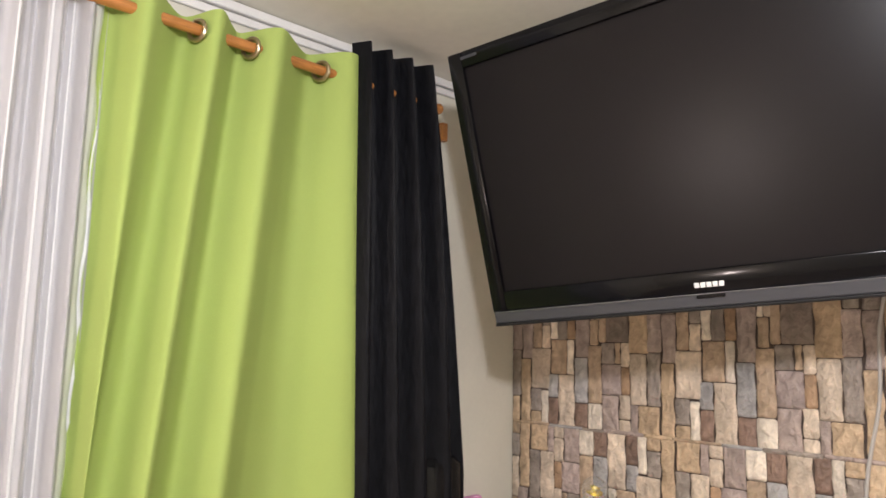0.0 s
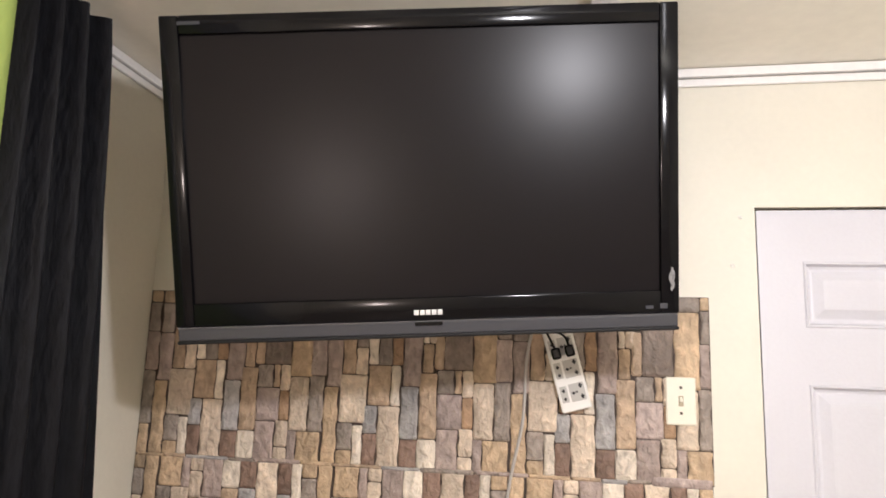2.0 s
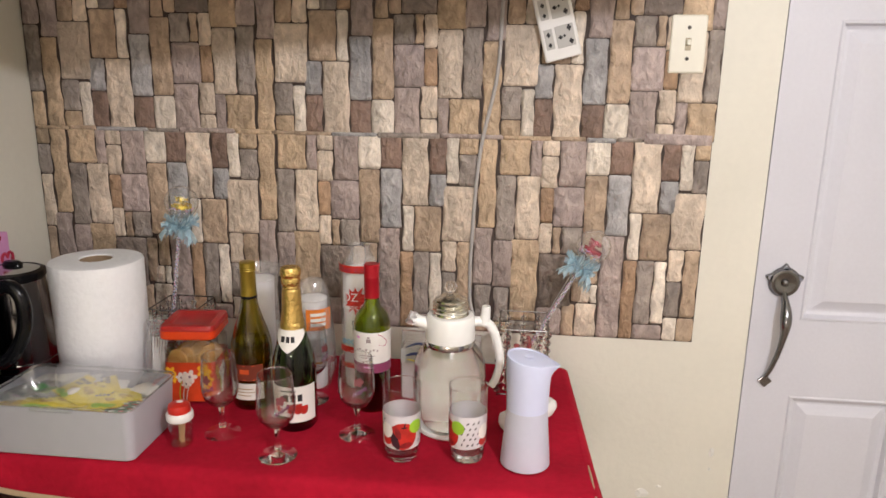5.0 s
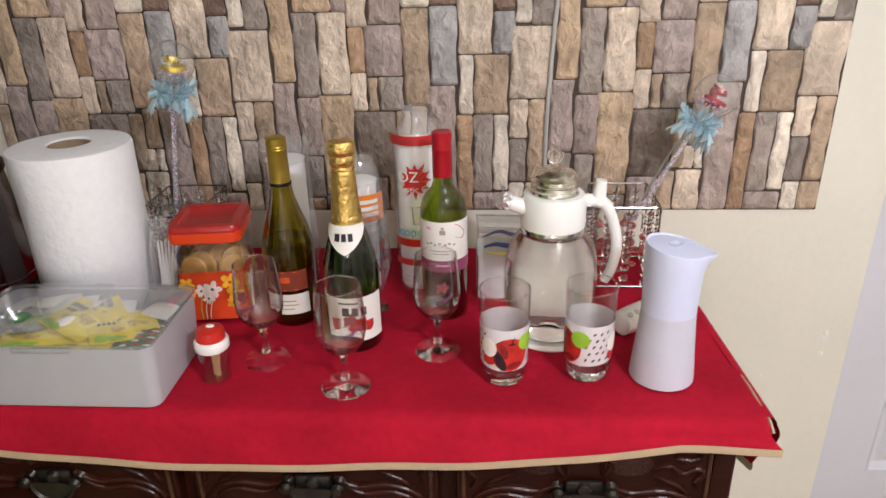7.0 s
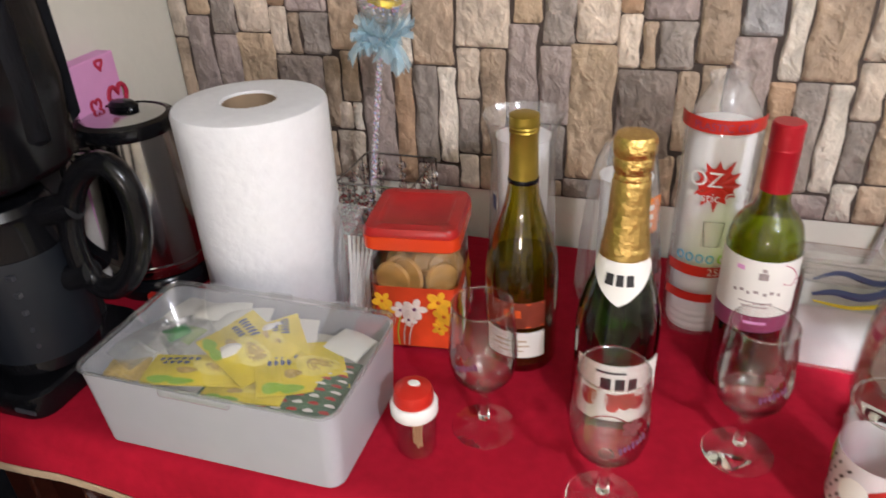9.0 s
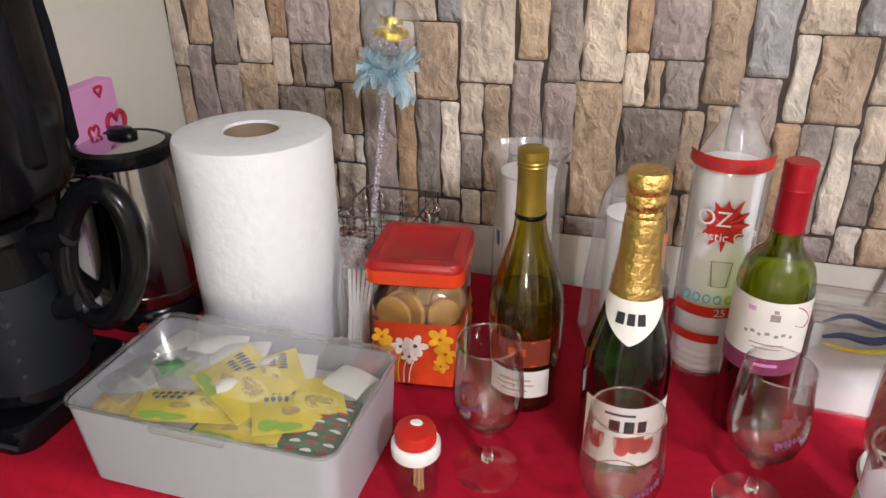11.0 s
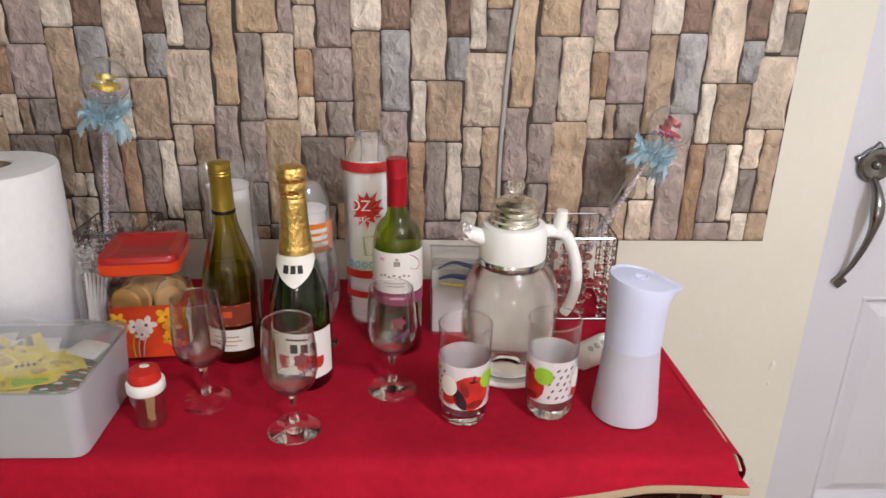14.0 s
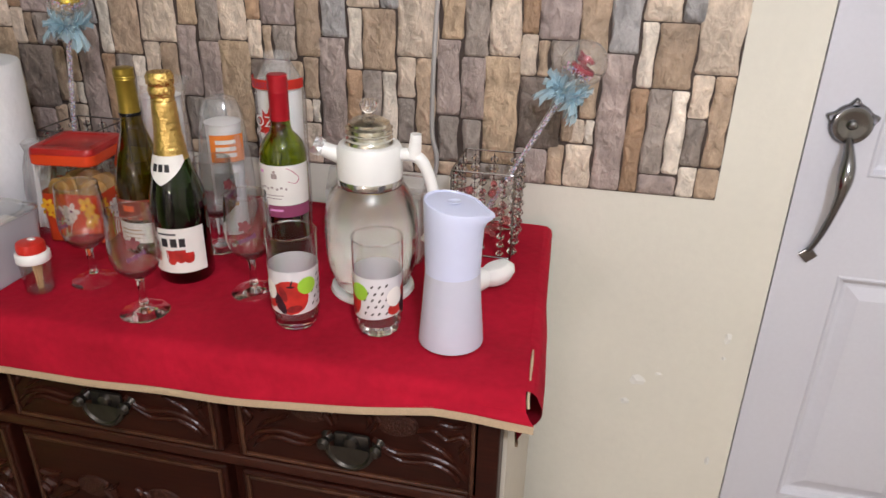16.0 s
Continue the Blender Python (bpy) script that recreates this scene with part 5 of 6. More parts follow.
M_LEMON = mat("lemon_print", (0.80, 0.68, 0.14), 0.4, grain=0.2, scale=120)
M_TAN = mat("tan_print", (0.52, 0.36, 0.10), 0.45, grain=0.35, scale=140)
YEL = [(M_LIME, 0.05, 0.30, 0.02, 0.20), (M_LIME, 0.24, 0.50, 0.00, 0.14), (M_LEMON, 0.42, 0.92, 0.26, 0.66), (M_TAN, 0.55, 0.86, 0.36, 0.60), (M_TAN, 0.30, 0.50, 0.24, 0.40)]
YEL += [(M_BLUEINK, 0.08 + 0.07 * i, 0.13 + 0.07 * i, 0.66 - 0.01 * i, 0.82 - 0.01 * i) for i in range(6)]
YEL += [(M_BLUEINK, 0.14 + 0.07 * i, 0.19 + 0.07 * i, 0.50 - 0.01 * i, 0.62 - 0.01 * i) for i in range(4)]
LAB = "yellow drink sachet with green edge and blue print"
sachet("sachet", 0.005, 0.002, 0.094, 0.100, 0.072, -30, (5, 2), M_YELLOW, LAB, YEL)
sachet("sachet", 0.030, 0.020, 0.092, 0.070, 0.060, -52, (3, 8), M_YELLOW, LAB, YEL)
sachet("sachet", 0.072, -0.008, 0.087, 0.092, 0.080, 32, (0, 7), M_YELLOW, LAB, YEL)
sachet("sachet", -0.030, -0.036, 0.086, 0.110, 0.054, 16, (-4, 3), M_YELLOW, LAB, YEL)
sachet("sachet", 0.030, -0.046, 0.080, 0.090, 0.044, 6, (-6, -3), M_YELLOW, LAB, YEL)
sachet("tea_bag", 0.018, 0.034, 0.097, 0.022, 0.018, 20, (8, 0), M_LABEL, "torn white paper sachet corner")
sachet("tea_bag", -0.004, -0.012, 0.099, 0.024, 0.016, 40, (8, 0), M_LABEL, "torn white paper sachet corner")
sachet("tea_bag", -0.030, 0.048, 0.090, 0.062, 0.046, 8, (6, 0), M_TEA, "white paper tea bag envelope")
sachet("tea_bag", -0.075, 0.010, 0.086, 0.055, 0.070, 50, (8, -5), M_FILM, "clear cellophane wrapped sachet")
sachet("tea_bag", -0.085, 0.020, 0.082, 0.030, 0.030, 80, (0, 0), M_LIME, "small green labelled sachet")
sachet("tea_bag", -0.105, -0.030, 0.078, 0.050, 0.060, 20, (0, 0), M_TEA, "white paper tea bag envelope")
sachet("tea_bag", 0.105, 0.045, 0.084, 0.045, 0.040, -14, (0, 4), M_LABEL, "plain white paper sachet in the box")
sachet("tea_bag", 0.030, 0.050, 0.084, 0.060, 0.045, 20, (0, 4), M_LABEL, "plain white paper sachet in the box")
FOIL = [(M_LABEL if (i + j) % 2 else M_RED, 0.04 + 0.19 * i + 0.03 * (j % 2), 0.17 + 0.19 * i + 0.03 * (j % 2), 0.08 + 0.10 * j, 0.125 + 0.10 * j) for i in range(5) for j in range(9)]
M_GREENFOIL = mat("green_foil", (0.07, 0.15, 0.08), 0.3, 0.2, grain=0.5, scale=90)
sachet("foil_pack", 0.088, -0.026, 0.080, 0.088, 0.090, 4, (0, 0), M_GREENFOIL, "dark green patterned coffee sachet", FOIL)
sachet("foil_pack", 0.020, -0.052, 0.076, 0.080, 0.046, -3, (0, 0), M_GREENFOIL, "dark green patterned coffee sachet", FOIL)
sachet("foil_pack", 0.0, 0.0, 0.070, 0.262, 0.146, 0, (0, 0), M_TEA, "pile of paper sachets")
sachet("tea_bag", -0.092, 0.052, 0.083, 0.070, 0.052, -12, (3, 4), M_LABEL, "plain white paper sachet in the box")
sachet("tea_bag", -0.060, 0.056, 0.092, 0.064, 0.030, 14, (5, 0), M_TEA, "white paper tea bag envelope")
sachet("tea_bag", -0.112, -0.014, 0.090, 0.048, 0.075, -20, (0, 6), M_FILM, "clear cellophane wrapped sachet")
sachet("tea_bag", -0.112, -0.052, 0.082, 0.044, 0.036, 15, (0, 0), M_TAN, "small olive paper sachet in the box")
sachet("tea_bag", -0.088, 0.008, 0.092, 0.026, 0.020, 60, (4, 0), mat("green_seal", (0.04, 0.22, 0.05), 0.4), "small round green sachet label")

# square jar with red lid
jar = thing("square_jar", Matrix.Translation((-0.398, -0.268, TABLE)) @ Matrix.Rotation(radians(7), 4, "Z"), "square glass jar with red lid and orange flower print", "jar")
s = 0.0525
part("glass_body", loft([(rounded(s - 0.006, s - 0.006, 0.010), 0.0), (rounded(s, s, 0.012), 0.004), (rounded(s, s, 0.012), 0.125), (rounded(s - 0.006, s - 0.006, 0.018), 0.138), (rounded(s - 0.008, s - 0.008, 0.020), 0.146)], True, False), M_GLASS, jar, "", True)
part("flower_wrap", loft([(rounded(s + 0.0006, s + 0.0006, 0.0125), 0.006), (rounded(s + 0.0006, s + 0.0006, 0.0125), 0.093)], False, False), mat("orange_red_print", (0.60, 0.055, 0.014), 0.35, grain=0.25, scale=26, stain=0.25, stain_scale=8), jar, "orange-red printed band", True)
M_BISCUIT = mat("biscuit", (0.40, 0.21, 0.055), 0.6, grain=0.4, scale=38)
rnd = random.Random(17)
for k in range(12):     # round biscuits leaning in the jar
    bx, by = -0.030 + 0.020 * (k % 4), -0.026 + 0.026 * (k // 4)
    bm = lathe([(0, 0), (0.022, 0.0), (0.0245, 0.0025), (0.022, 0.006), (0, 0.0068)], 18)
    part("biscuit", bm, M_BISCUIT, jar, "round tan biscuit", True, at=pose(bx, by, rnd.uniform(0.075, 0.098), rnd.uniform(50, 95), rnd.uniform(-35, 35), rnd.uniform(-40, 40)))
part("contents", loft([(rounded(s - 0.004, s - 0.004, 0.010), 0.004), (rounded(s - 0.004, s - 0.004, 0.010), 0.080)], True, True), M_BISCUIT, jar, "brown biscuits", True)
part("lid", loft([(rounded(s + 0.0045, s + 0.0045, 0.015), 0.162), (rounded(s + 0.005, s + 0.005, 0.015), 0.166), (rounded(s + 0.002, s + 0.002, 0.013), 0.172), (rounded(s - 0.010, s - 0.010, 0.012), 0.173), (rounded(s - 0.013, s - 0.013, 0.012), 0.1705)], False), mat("red_lid", (0.36, 0.014, 0.014), 0.28, grain=0.08, stain=0.1, stain_scale=20), jar, "translucent red lid", True)
# Orange-red stands for light shining through the translucent red skirt.
part("lid_skirt", loft([(rounded(s + 0.002, s + 0.002, 0.014), 0.143), (rounded(s + 0.005, s + 0.005, 0.015), 0.146), (rounded(s + 0.0052, s + 0.0052, 0.015), 0.162)], True, True), mat("lit_red_lid", (0.66, 0.055, 0.012), 0.2, sub=0.2), jar, "lid skirt, orange-red for light through the red plastic", True)
M_PETAL = mat("yellow_petal", (0.80, 0.42, 0.02), 0.5, grain=0.2, scale=80)
M_WPETAL = mat("white_petal", (0.75, 0.66, 0.60), 0.5, grain=0.2, scale=80)
M_HEART_DOT = mat("flower_heart", (0.55, 0.10, 0.01), 0.5)
for face in range(4):       # orchids and yellow blooms printed on all four sides
    turn = Matrix.Rotation(radians(90 * face), 4, "Z")
    rnd = random.Random(40 + face)
    for fx, fz, big, mt in ((-0.040, 0.072, 0.010, M_PETAL), (-0.034, 0.058, 0.008, M_PETAL), (0.030, 0.074, 0.012, M_PETAL), (0.036, 0.054, 0.011, M_PETAL), (0.030, 0.036, 0.008, M_PETAL), (-0.018, 0.060, 0.009, M_WPETAL), (0.000, 0.062, 0.012, M_WPETAL), (-0.008, 0.046, 0.008, M_WPETAL)):
        bm = bmesh.new()
        for i in range(5):
            a = 2 * math.pi * i / 5 + fx * 40
            x, z = fx + big * 0.75 * math.cos(a), fz + big * 0.75 * math.sin(a)
            add_lathe(bm, [(0, 0.0005), (0.8, 0.0003), (1.0, 0.0)], 9, turn @ Matrix.Translation((x, -s - 0.0010 - 0.00005 * i, z)) @ Matrix.Rotation(radians(90), 4, "X") @ Matrix.Rotation(a, 4, "Z") @ Matrix.Diagonal((big * 0.62, big * rnd.uniform(0.38, 0.52), 1, 1)))
        part("flower_print", bm, mt, jar)
        part("flower_print", add_lathe(bmesh.new(), [(0, 0.0004), (big * 0.24, 0.0)], 8, turn @ Matrix.Translation((fx, -s - 0.0018, fz)) @ Matrix.Rotation(radians(90), 4, "X")), M_HEART_DOT if mt is M_PETAL else M_MAUVE, jar)
    for x0, x1 in ((-0.016, -0.008), (-0.010, 0.002), (-0.022, -0.018)):
        bm = tube(smooth_path([(x0, -s - 0.0008, 0.008), ((x0 + x1) / 2 - 0.003, -s - 0.0008, 0.028), (x1, -s - 0.0008, 0.052)]), 0.0009, 5)
        bmesh.ops.transform(bm, matrix=turn, verts=bm.verts)
        part("stalk_print", bm, M_TEA if x0 > -0.02 else M_LIME, jar)

# cutlery in a clear bag beside the jar
bag = thing("cutlery_bag", (-0.487, -0.275, TABLE), "clear plastic bag of white disposable cutlery", "cutlery bag")
part("bag", lathe([(0.022, 0.0), (0.027, 0.02), (0.026, 0.08), (0.020, 0.125), (0.012, 0.15), (0.016, 0.165)], 14, lambda a: 1 + 0.22 * math.sin(3 * a) + 0.1 * math.sin(7 * a)), M_FILM, bag, "crinkled clear bag")
for i in range(6):
    x = -0.012 + 0.005 * i
    part("fork", tube([(x, -0.004 + 0.002 * (i % 3), 0.004), (x * 0.9 + 0.004, 0, 0.07), (x * 1.3 + 0.01, 0.004, 0.125)], lambda t: 0.003 - 0.001 * t, 6), M_WHITE, bag)

# ---- coffee maker, kettle and card in the corner ----
cof = thing("coffee_maker", (-0.825, -0.46, TABLE), "black drip coffee maker with dark glass carafe", "coffee maker")
part("base", loft([(rounded(0.066, 0.092, 0.025), 0.0), (rounded(0.068, 0.094, 0.026), 0.006), (rounded(0.068, 0.094, 0.026), 0.030), (rounded(0.064, 0.090, 0.024), 0.034)]), M_BLACK, cof, "", True)
part("column", loft([(rounded(0.045, 0.030, 0.015), 0.030), (rounded(0.042, 0.030, 0.015), 0.30)]), M_BLACKMATT, cof, "", True, at=Matrix.Translation((-0.022, 0.055, 0)))
part("head", loft([(rounded(0.060, 0.066, 0.04), 0.262), (rounded(0.072, 0.078, 0.05), 0.276), (rounded(0.078, 0.084, 0.055), 0.36), (rounded(0.076, 0.082, 0.055), 0.455), (rounded(0.060, 0.066, 0.045), 0.475)]), M_BLACK, cof, "glossy black filter head", True, at=Matrix.Translation((0.018, 0, 0)))
car = part("carafe", add_lathe(bmesh.new(), [(0, 0.036), (0.050, 0.036), (0.060, 0.044), (0.062, 0.10), (0.058, 0.17), (0.050, 0.215), (0.052, 0.226), (0, 0.226)], 36, Matrix.Translation((0.016, -0.012, 0))), mat("dark_glass", (0.006, 0.006, 0.007), 0.08, spec=0.3), cof, "dark carafe", True)
part("carafe_lid", add_lathe(bmesh.new(), [(0.053, 0.226), (0.055, 0.231), (0.050, 0.240), (0.02, 0.246), (0, 0.246)], 36, Matrix.Translation((0.016, -0.012, 0))), M_BLACK, cof, "", True)
loop = [(0.138 + 0.045 * math.cos(a) + 0.27 * 0.078 * math.sin(a), 0.004, 0.208 + 0.078 * math.sin(a)) for a in [i * 2 * math.pi / 32 for i in range(32)]]
part("handle", tube(loop, 0.0135, 12, True), M_BLACK, cof, "glossy black loop handle", True)
part("handle_root", tube([(0.070, -0.004, 0.225), (0.110, 0.002, 0.235)], 0.016, 12), M_BLACK, cof, "", True)
part("handle_root", tube([(0.066, -0.004, 0.140), (0.104, 0.002, 0.150)], 0.016, 12), M_BLACK, cof, "", True)
part("level_panel", add_lathe(bmesh.new(), [(0.0625, 0.060), (0.0632, 0.10), (0.0592, 0.17), (0.0565, 0.185)], 36, Matrix.Translation((0.016, -0.012, 0))), mat("panel_grey", (0.010, 0.012, 0.016), 0.45, spec=0.3), cof, "blue-grey level panel", True)
for i in range(5):
    z = 0.080 + i * 0.022
    part("level_mark", box((0.050, -0.064 + 0.004, z), (0.060, -0.058 + 0.004, z + 0.006), 0.001), M_STRIP, cof, "small grey level mark", at=pose(0, 0, 0, 0, 0, 0))
part("badge", box((0.034, -0.0965, 0.013), (0.062, -0.0940, 0.018), 0.0005), M_STRIP, cof, "small grey mark")

ket = thing("kettle", Matrix.Translation((-0.822, -0.240, TABLE)) @ Matrix.Diagonal((1.05, 1.05, 1.16, 1)), "brushed steel electric kettle with black lid and base", "kettle")
part("power_base", lathe([(0, 0), (0.069, 0), (0.071, 0.006), (0.069, 0.022), (0.066, 0.026), (0, 0.026)], 40), M_BLACK, ket, "black base", True)
part("body", lathe([(0.064, 0.026), (0.0685, 0.030), (0.0690, 0.036), (0.067, 0.08), (0.063, 0.15), (0.0585, 0.203), (0.054, 0.205), (0, 0.205)], 48), M_STEEL, ket, "brushed steel body", True)
part("seam_ring", lathe([(0.0690, 0.040), (0.0700, 0.043), (0.0690, 0.046)], 40), M_CHROME, ket, "", True)
part("lid", lathe([(0.0590, 0.200), (0.0625, 0.206), (0.0615, 0.216), (0.053, 0.219), (0.051, 0.217)], 40), M_BLACK, ket, "black lid rim", True)
part("lid_plate", lathe([(0.052, 0.2175), (0.030, 0.2215), (0, 0.223)], 36), M_CHROME, ket, "polished lid plate", True)
part("lid_knob", add_lathe(bmesh.new(), [(0.016, 0.0), (0.017, 0.006), (0.012, 0.011), (0, 0.012)], 20, Matrix.Translation((-0.004, 0.008, 0.221)) @ Matrix.Diagonal((1.3, 0.8, 1, 1))), M_BLACK, ket, "", True)
part("handle", tube(smooth_path([(-0.030, -0.046, 0.205), (-0.040, -0.078, 0.200), (-0.044, -0.092, 0.160), (-0.044, -0.090, 0.090), (-0.036, -0.066, 0.050)]), 0.0125, 10), M_BLACK, ket, "black handle", True)
part("button", box((-0.018, -0.088, 0.188), (0.006, -0.070, 0.200), 0.003), M_CHROME, ket, "chrome button", True)
part("switch", box((0.030, -0.079, 0.008), (0.050, -0.068, 0.018), 0.002), M_RED, ket, "red switch", at=pose(0, 0, 0, 0, 0, 0))

gift = thing("gift_bag", Matrix.Translation((-0.884, -0.222, TABLE)) @ Matrix.Rotation(radians(4), 4, "Z"), "pink paper gift bag with red hearts against the wall", "gift bag")
part("bag", box((-0.013, -0.049, 0), (0.013, 0.049, 0.320), 0.002), M_PINK, gift)
M_HEART = mat("heart_red", (0.42, 0.015, 0.05), 0.6)
for hy_, hz_, hs in ((-0.012, 0.258, 0.013), (0.014, 0.311, 0.010), (0.036, 0.255, 0.026)):
    pts = []
    for i in range(24):
        t = 2 * math.pi * i / 24
        pts.append((0.0136, hy_ + hs * 0.75 * math.sin(t) ** 3, hz_ + hs * (13 * math.cos(t) - 5 * math.cos(2 * t) - 2 * math.cos(3 * t) - math.cos(4 * t)) / 17))
    pts = [p for p in pts if p[2] < 0.316]
    part("heart_print", tube(pts, 0.0022 if hs < 0.02 else 0.0036, 6, True), M_HEART, gift)

# ---- sleeves of plastic cups ----
M_CUP = mat("white_cup", (0.88, 0.87, 0.88), 0.35, grain=0.02)


def sleeve(at, r, h, label, tail, film=None):
    s = thing("cup_sleeve", at, label, "plastic cups", "sleeves of cups")
    prof = [(0, 0.0), (r * 0.86, 0.0)]
    n = int(h / 0.0095)
    for i in range(n):
        prof += [(r * (0.88 + 0.10 * i / n), h * i / n + 0.002), (r * (0.93 + 0.07 * i / n), h * i / n + 0.0075)]
    prof += [(r, h - 0.004), (r * 1.05, h - 0.001), (r * 0.98, h), (0, h)]
    part("cups", lathe(prof, 28), M_CUP, s, "stack of nested white cups", True)
    rnd = random.Random(int(r * 1e4))
    ph = rnd.uniform(0, 6)
    film = film or [(r * 1.06, -0.0), (r * 1.12, h * 0.3), (r * 1.10, h * 0.7), (r * 1.12, h * 0.97), (r * 0.95, h + tail * 0.3), (r * 0.55, h + tail * 0.8), (r * 0.62, h + tail)]
    part("film", lathe(film, 30, lambda a: 1 + 0.05 * math.sin(3 * a + ph) + 0.03 * math.sin(8 * a) + 0.02 * math.sin(13 * a + 1)), M_FILM, s, "crinkled clear film", True)
    return s


s1 = sleeve((-0.064, -0.165, TABLE), 0.0375, 0.266, "sleeve of plastic cups in film printed in red", 0.055)
RS = lambda z: 0.0440
part("header_band", wrap(RS, -178, -2, 0.268, 0.284, None, 24, 2), M_RED, s1, "red band with lettering", True)
part("lettering", words("PLASTIC CUP", 0.012, 0.0452, Matrix.Translation((0, 0, 0.275))), M_BURGUNDY, s1)
bm = bmesh.new()
pts = []
rnd = random.Random(11)
for i in range(36):
    t = 2 * math.pi * i / 36
    k = 1 if i % 3 else rnd.uniform(1.15, 1.75)
    pts.append((0.020 * k * math.cos(t), 0.021 * k * math.sin(t)))
c = bm.verts.new((0, -0.0447, 0.208))
ring = []
for x, z in pts:
    a = x / 0.0447
    ring.append(bm.verts.new((0.0447 * math.sin(a), -0.0447 * math.cos(a), 0.208 + z)))
for i in range(36):
    bm.faces.new((c, ring[i], ring[(i + 1) % 36]))
part("splash_print", bm, M_RED, s1, "red splash")
part("lettering", words("OZ", 0.026, 0.0456, Matrix.Translation((0, 0, 0.214)) @ Matrix.Rotation(radians(-16), 4, "Z")), M_WHITE, s1)
part("lettering", words("Plastic CUP", 0.0155, 0.0457, Matrix.Translation((0, 0, 0.193)) @ Matrix.Rotation(radians(4), 4, "Z")), M_WHITE, s1)
part("cup_print", wrap(RS, -100, -70, 0.130, 0.162, None, 8, 2), M_FILM, s1)
part("cup_print", tube([(0.0450 * math.cos(radians(a)), 0.0450 * math.sin(radians(a)), z) for a, z in ((-100, 0.162), (-70, 0.162), (-75, 0.130), (-95, 0.130))], 0.0006, 4, True), M_STRIP, s1)
for i, (a, mt) in enumerate(((-128, M_SKYINK), (-113, M_SKYINK), (-98, M_SKYINK), (-83, M_SKYINK), (-66, M_LIME), (-52, M_LIME))):
    bm = tube([((0.0448) * math.cos(radians(a + 5 * math.cos(t))), (0.0448) * math.sin(radians(a + 5 * math.cos(t))), 0.113 + 0.005 * math.sin(t)) for t in [k * 2 * math.pi / 14 for k in range(14)]], 0.0012, 5, True)
    part("mark_print", bm, mt, s1)
part("count_band", wrap(RS, -150, -20, 0.088, 0.102, None, 20, 2), M_RED, s1, "red band with a number", True)
part("lettering", words("25", 0.014, 0.0453, Matrix.Translation((0, 0, 0.095)) @ Matrix.Rotation(radians(14), 4, "Z")), M_LABEL, s1)
part("count_band", wrap(RS, -150, -70, 0.052, 0.064, None, 16, 2), M_RED, s1, "", True)

s2 = sleeve((-0.292, -0.165, TABLE), 0.033, 0.236, "sleeve of plain white plastic cups in an open clear film bag", 0.03,
            [(0.036, 0.0), (0.044, 0.06), (0.041, 0.15), (0.038, 0.22), (0.044, 0.250), (0.050, 0.262)])
part("mark_print", wrap(lambda z: 0.0378, -175, -140, 0.140, 0.160, None, 8, 2), M_BLUEINK, s2)
s3 = sleeve((-0.163, -0.190, TABLE), 0.030, 0.205, "sleeve of clear cups with an orange label in film", 0.045,
            [(0.034, 0.0), (0.050, 0.05), (0.047, 0.12), (0.040, 0.19), (0.034, 0.225), (0.026, 0.243), (0.008, 0.250)])
part("front_label", wrap(lambda z: 0.0420, -95, -15, 0.142, 0.190, None, 14, 3), mat("bright_orange", (0.80, 0.22, 0.03), 0.45), s3, "orange label", True)
for z in (0.178, 0.166, 0.155):
    part("label_print", wrap(lambda z: 0.0427, -82, -36, z - 0.0035, z + 0.0035, None, 8, 1), M_LABEL, s3)
part("mark_print", wrap(lambda z: 0.0346, -100, -30, 0.075, 0.120, None, 12, 2), M_FILM, s3)
part("mark_print", wrap(lambda z: 0.0350, -85, -40, 0.060, 0.066, None, 8, 1), M_PETAL, s3)

# napkins
nap = thing("napkin_pack", Matrix.Translation((0.122, -0.207, TABLE)) @ Matrix.Rotation(radians(-3), 4, "Z"), "clear-wrapped pack of white paper napkins with blue print", "napkins")
bm = bmesh.new()
for i in range(9):
    add_box(bm, (-0.080, -0.030 + i * 0.0067, 0.002), (0.080, -0.0245 + i * 0.0067, 0.112 + 0.002 * (i % 2)), 0.001, 1)
part("napkins", bm, mat("napkin_tissue", (0.62, 0.58, 0.57), 0.9, grain=0.08, scale=60, bump=0.5), nap, "stack of white napkins")
part("printed_band", box((-0.081, -0.0358, 0.086), (0.081, -0.0350, 0.117), 0.0003), mat("grey_film_band", (0.42, 0.43, 0.40), 0.4, grain=0.15, scale=50), nap, "grey printed band across the wrapper")
part("wrapper", loft([(rounded(0.083, 0.034, 0.008), 0.0), (rounded(0.084, 0.035, 0.008), 0.08), (rounded(0.083, 0.034, 0.008), 0.118), (rounded(0.084, 0.018, 0.006), 0.136), (rounded(0.086, 0.004, 0.002), 0.145)], True, True), M_FILM, nap, "clear wrapper")
for pts, mt, r in (([(-0.072, 0.118), (-0.045, 0.126), (-0.01, 0.121), (0.030, 0.128), (0.07, 0.123)], M_BLUEINK, 0.003), ([(-0.070, 0.102), (-0.05, 0.108), (-0.022, 0.106), (0.008, 0.116), (0.04, 0.112), (0.07, 0.118)], M_BLUEINK, 0.004), ([(-0.068, 0.094), (-0.03, 0.091), (0.01, 0.101), (0.05, 0.104)], M_YELLOW, 0.002)):
    path = smooth_path([(x, -0.0365 + max(0, z - 0.112) * 0.85, z) for x, z in pts])
    part("scroll_print", tube(path, lambda t, r=r: r * (0.5 + math.sin(math.pi * t)) * 0.85, 6), mt, nap)

# ---- wire caddies with beads and wands ----


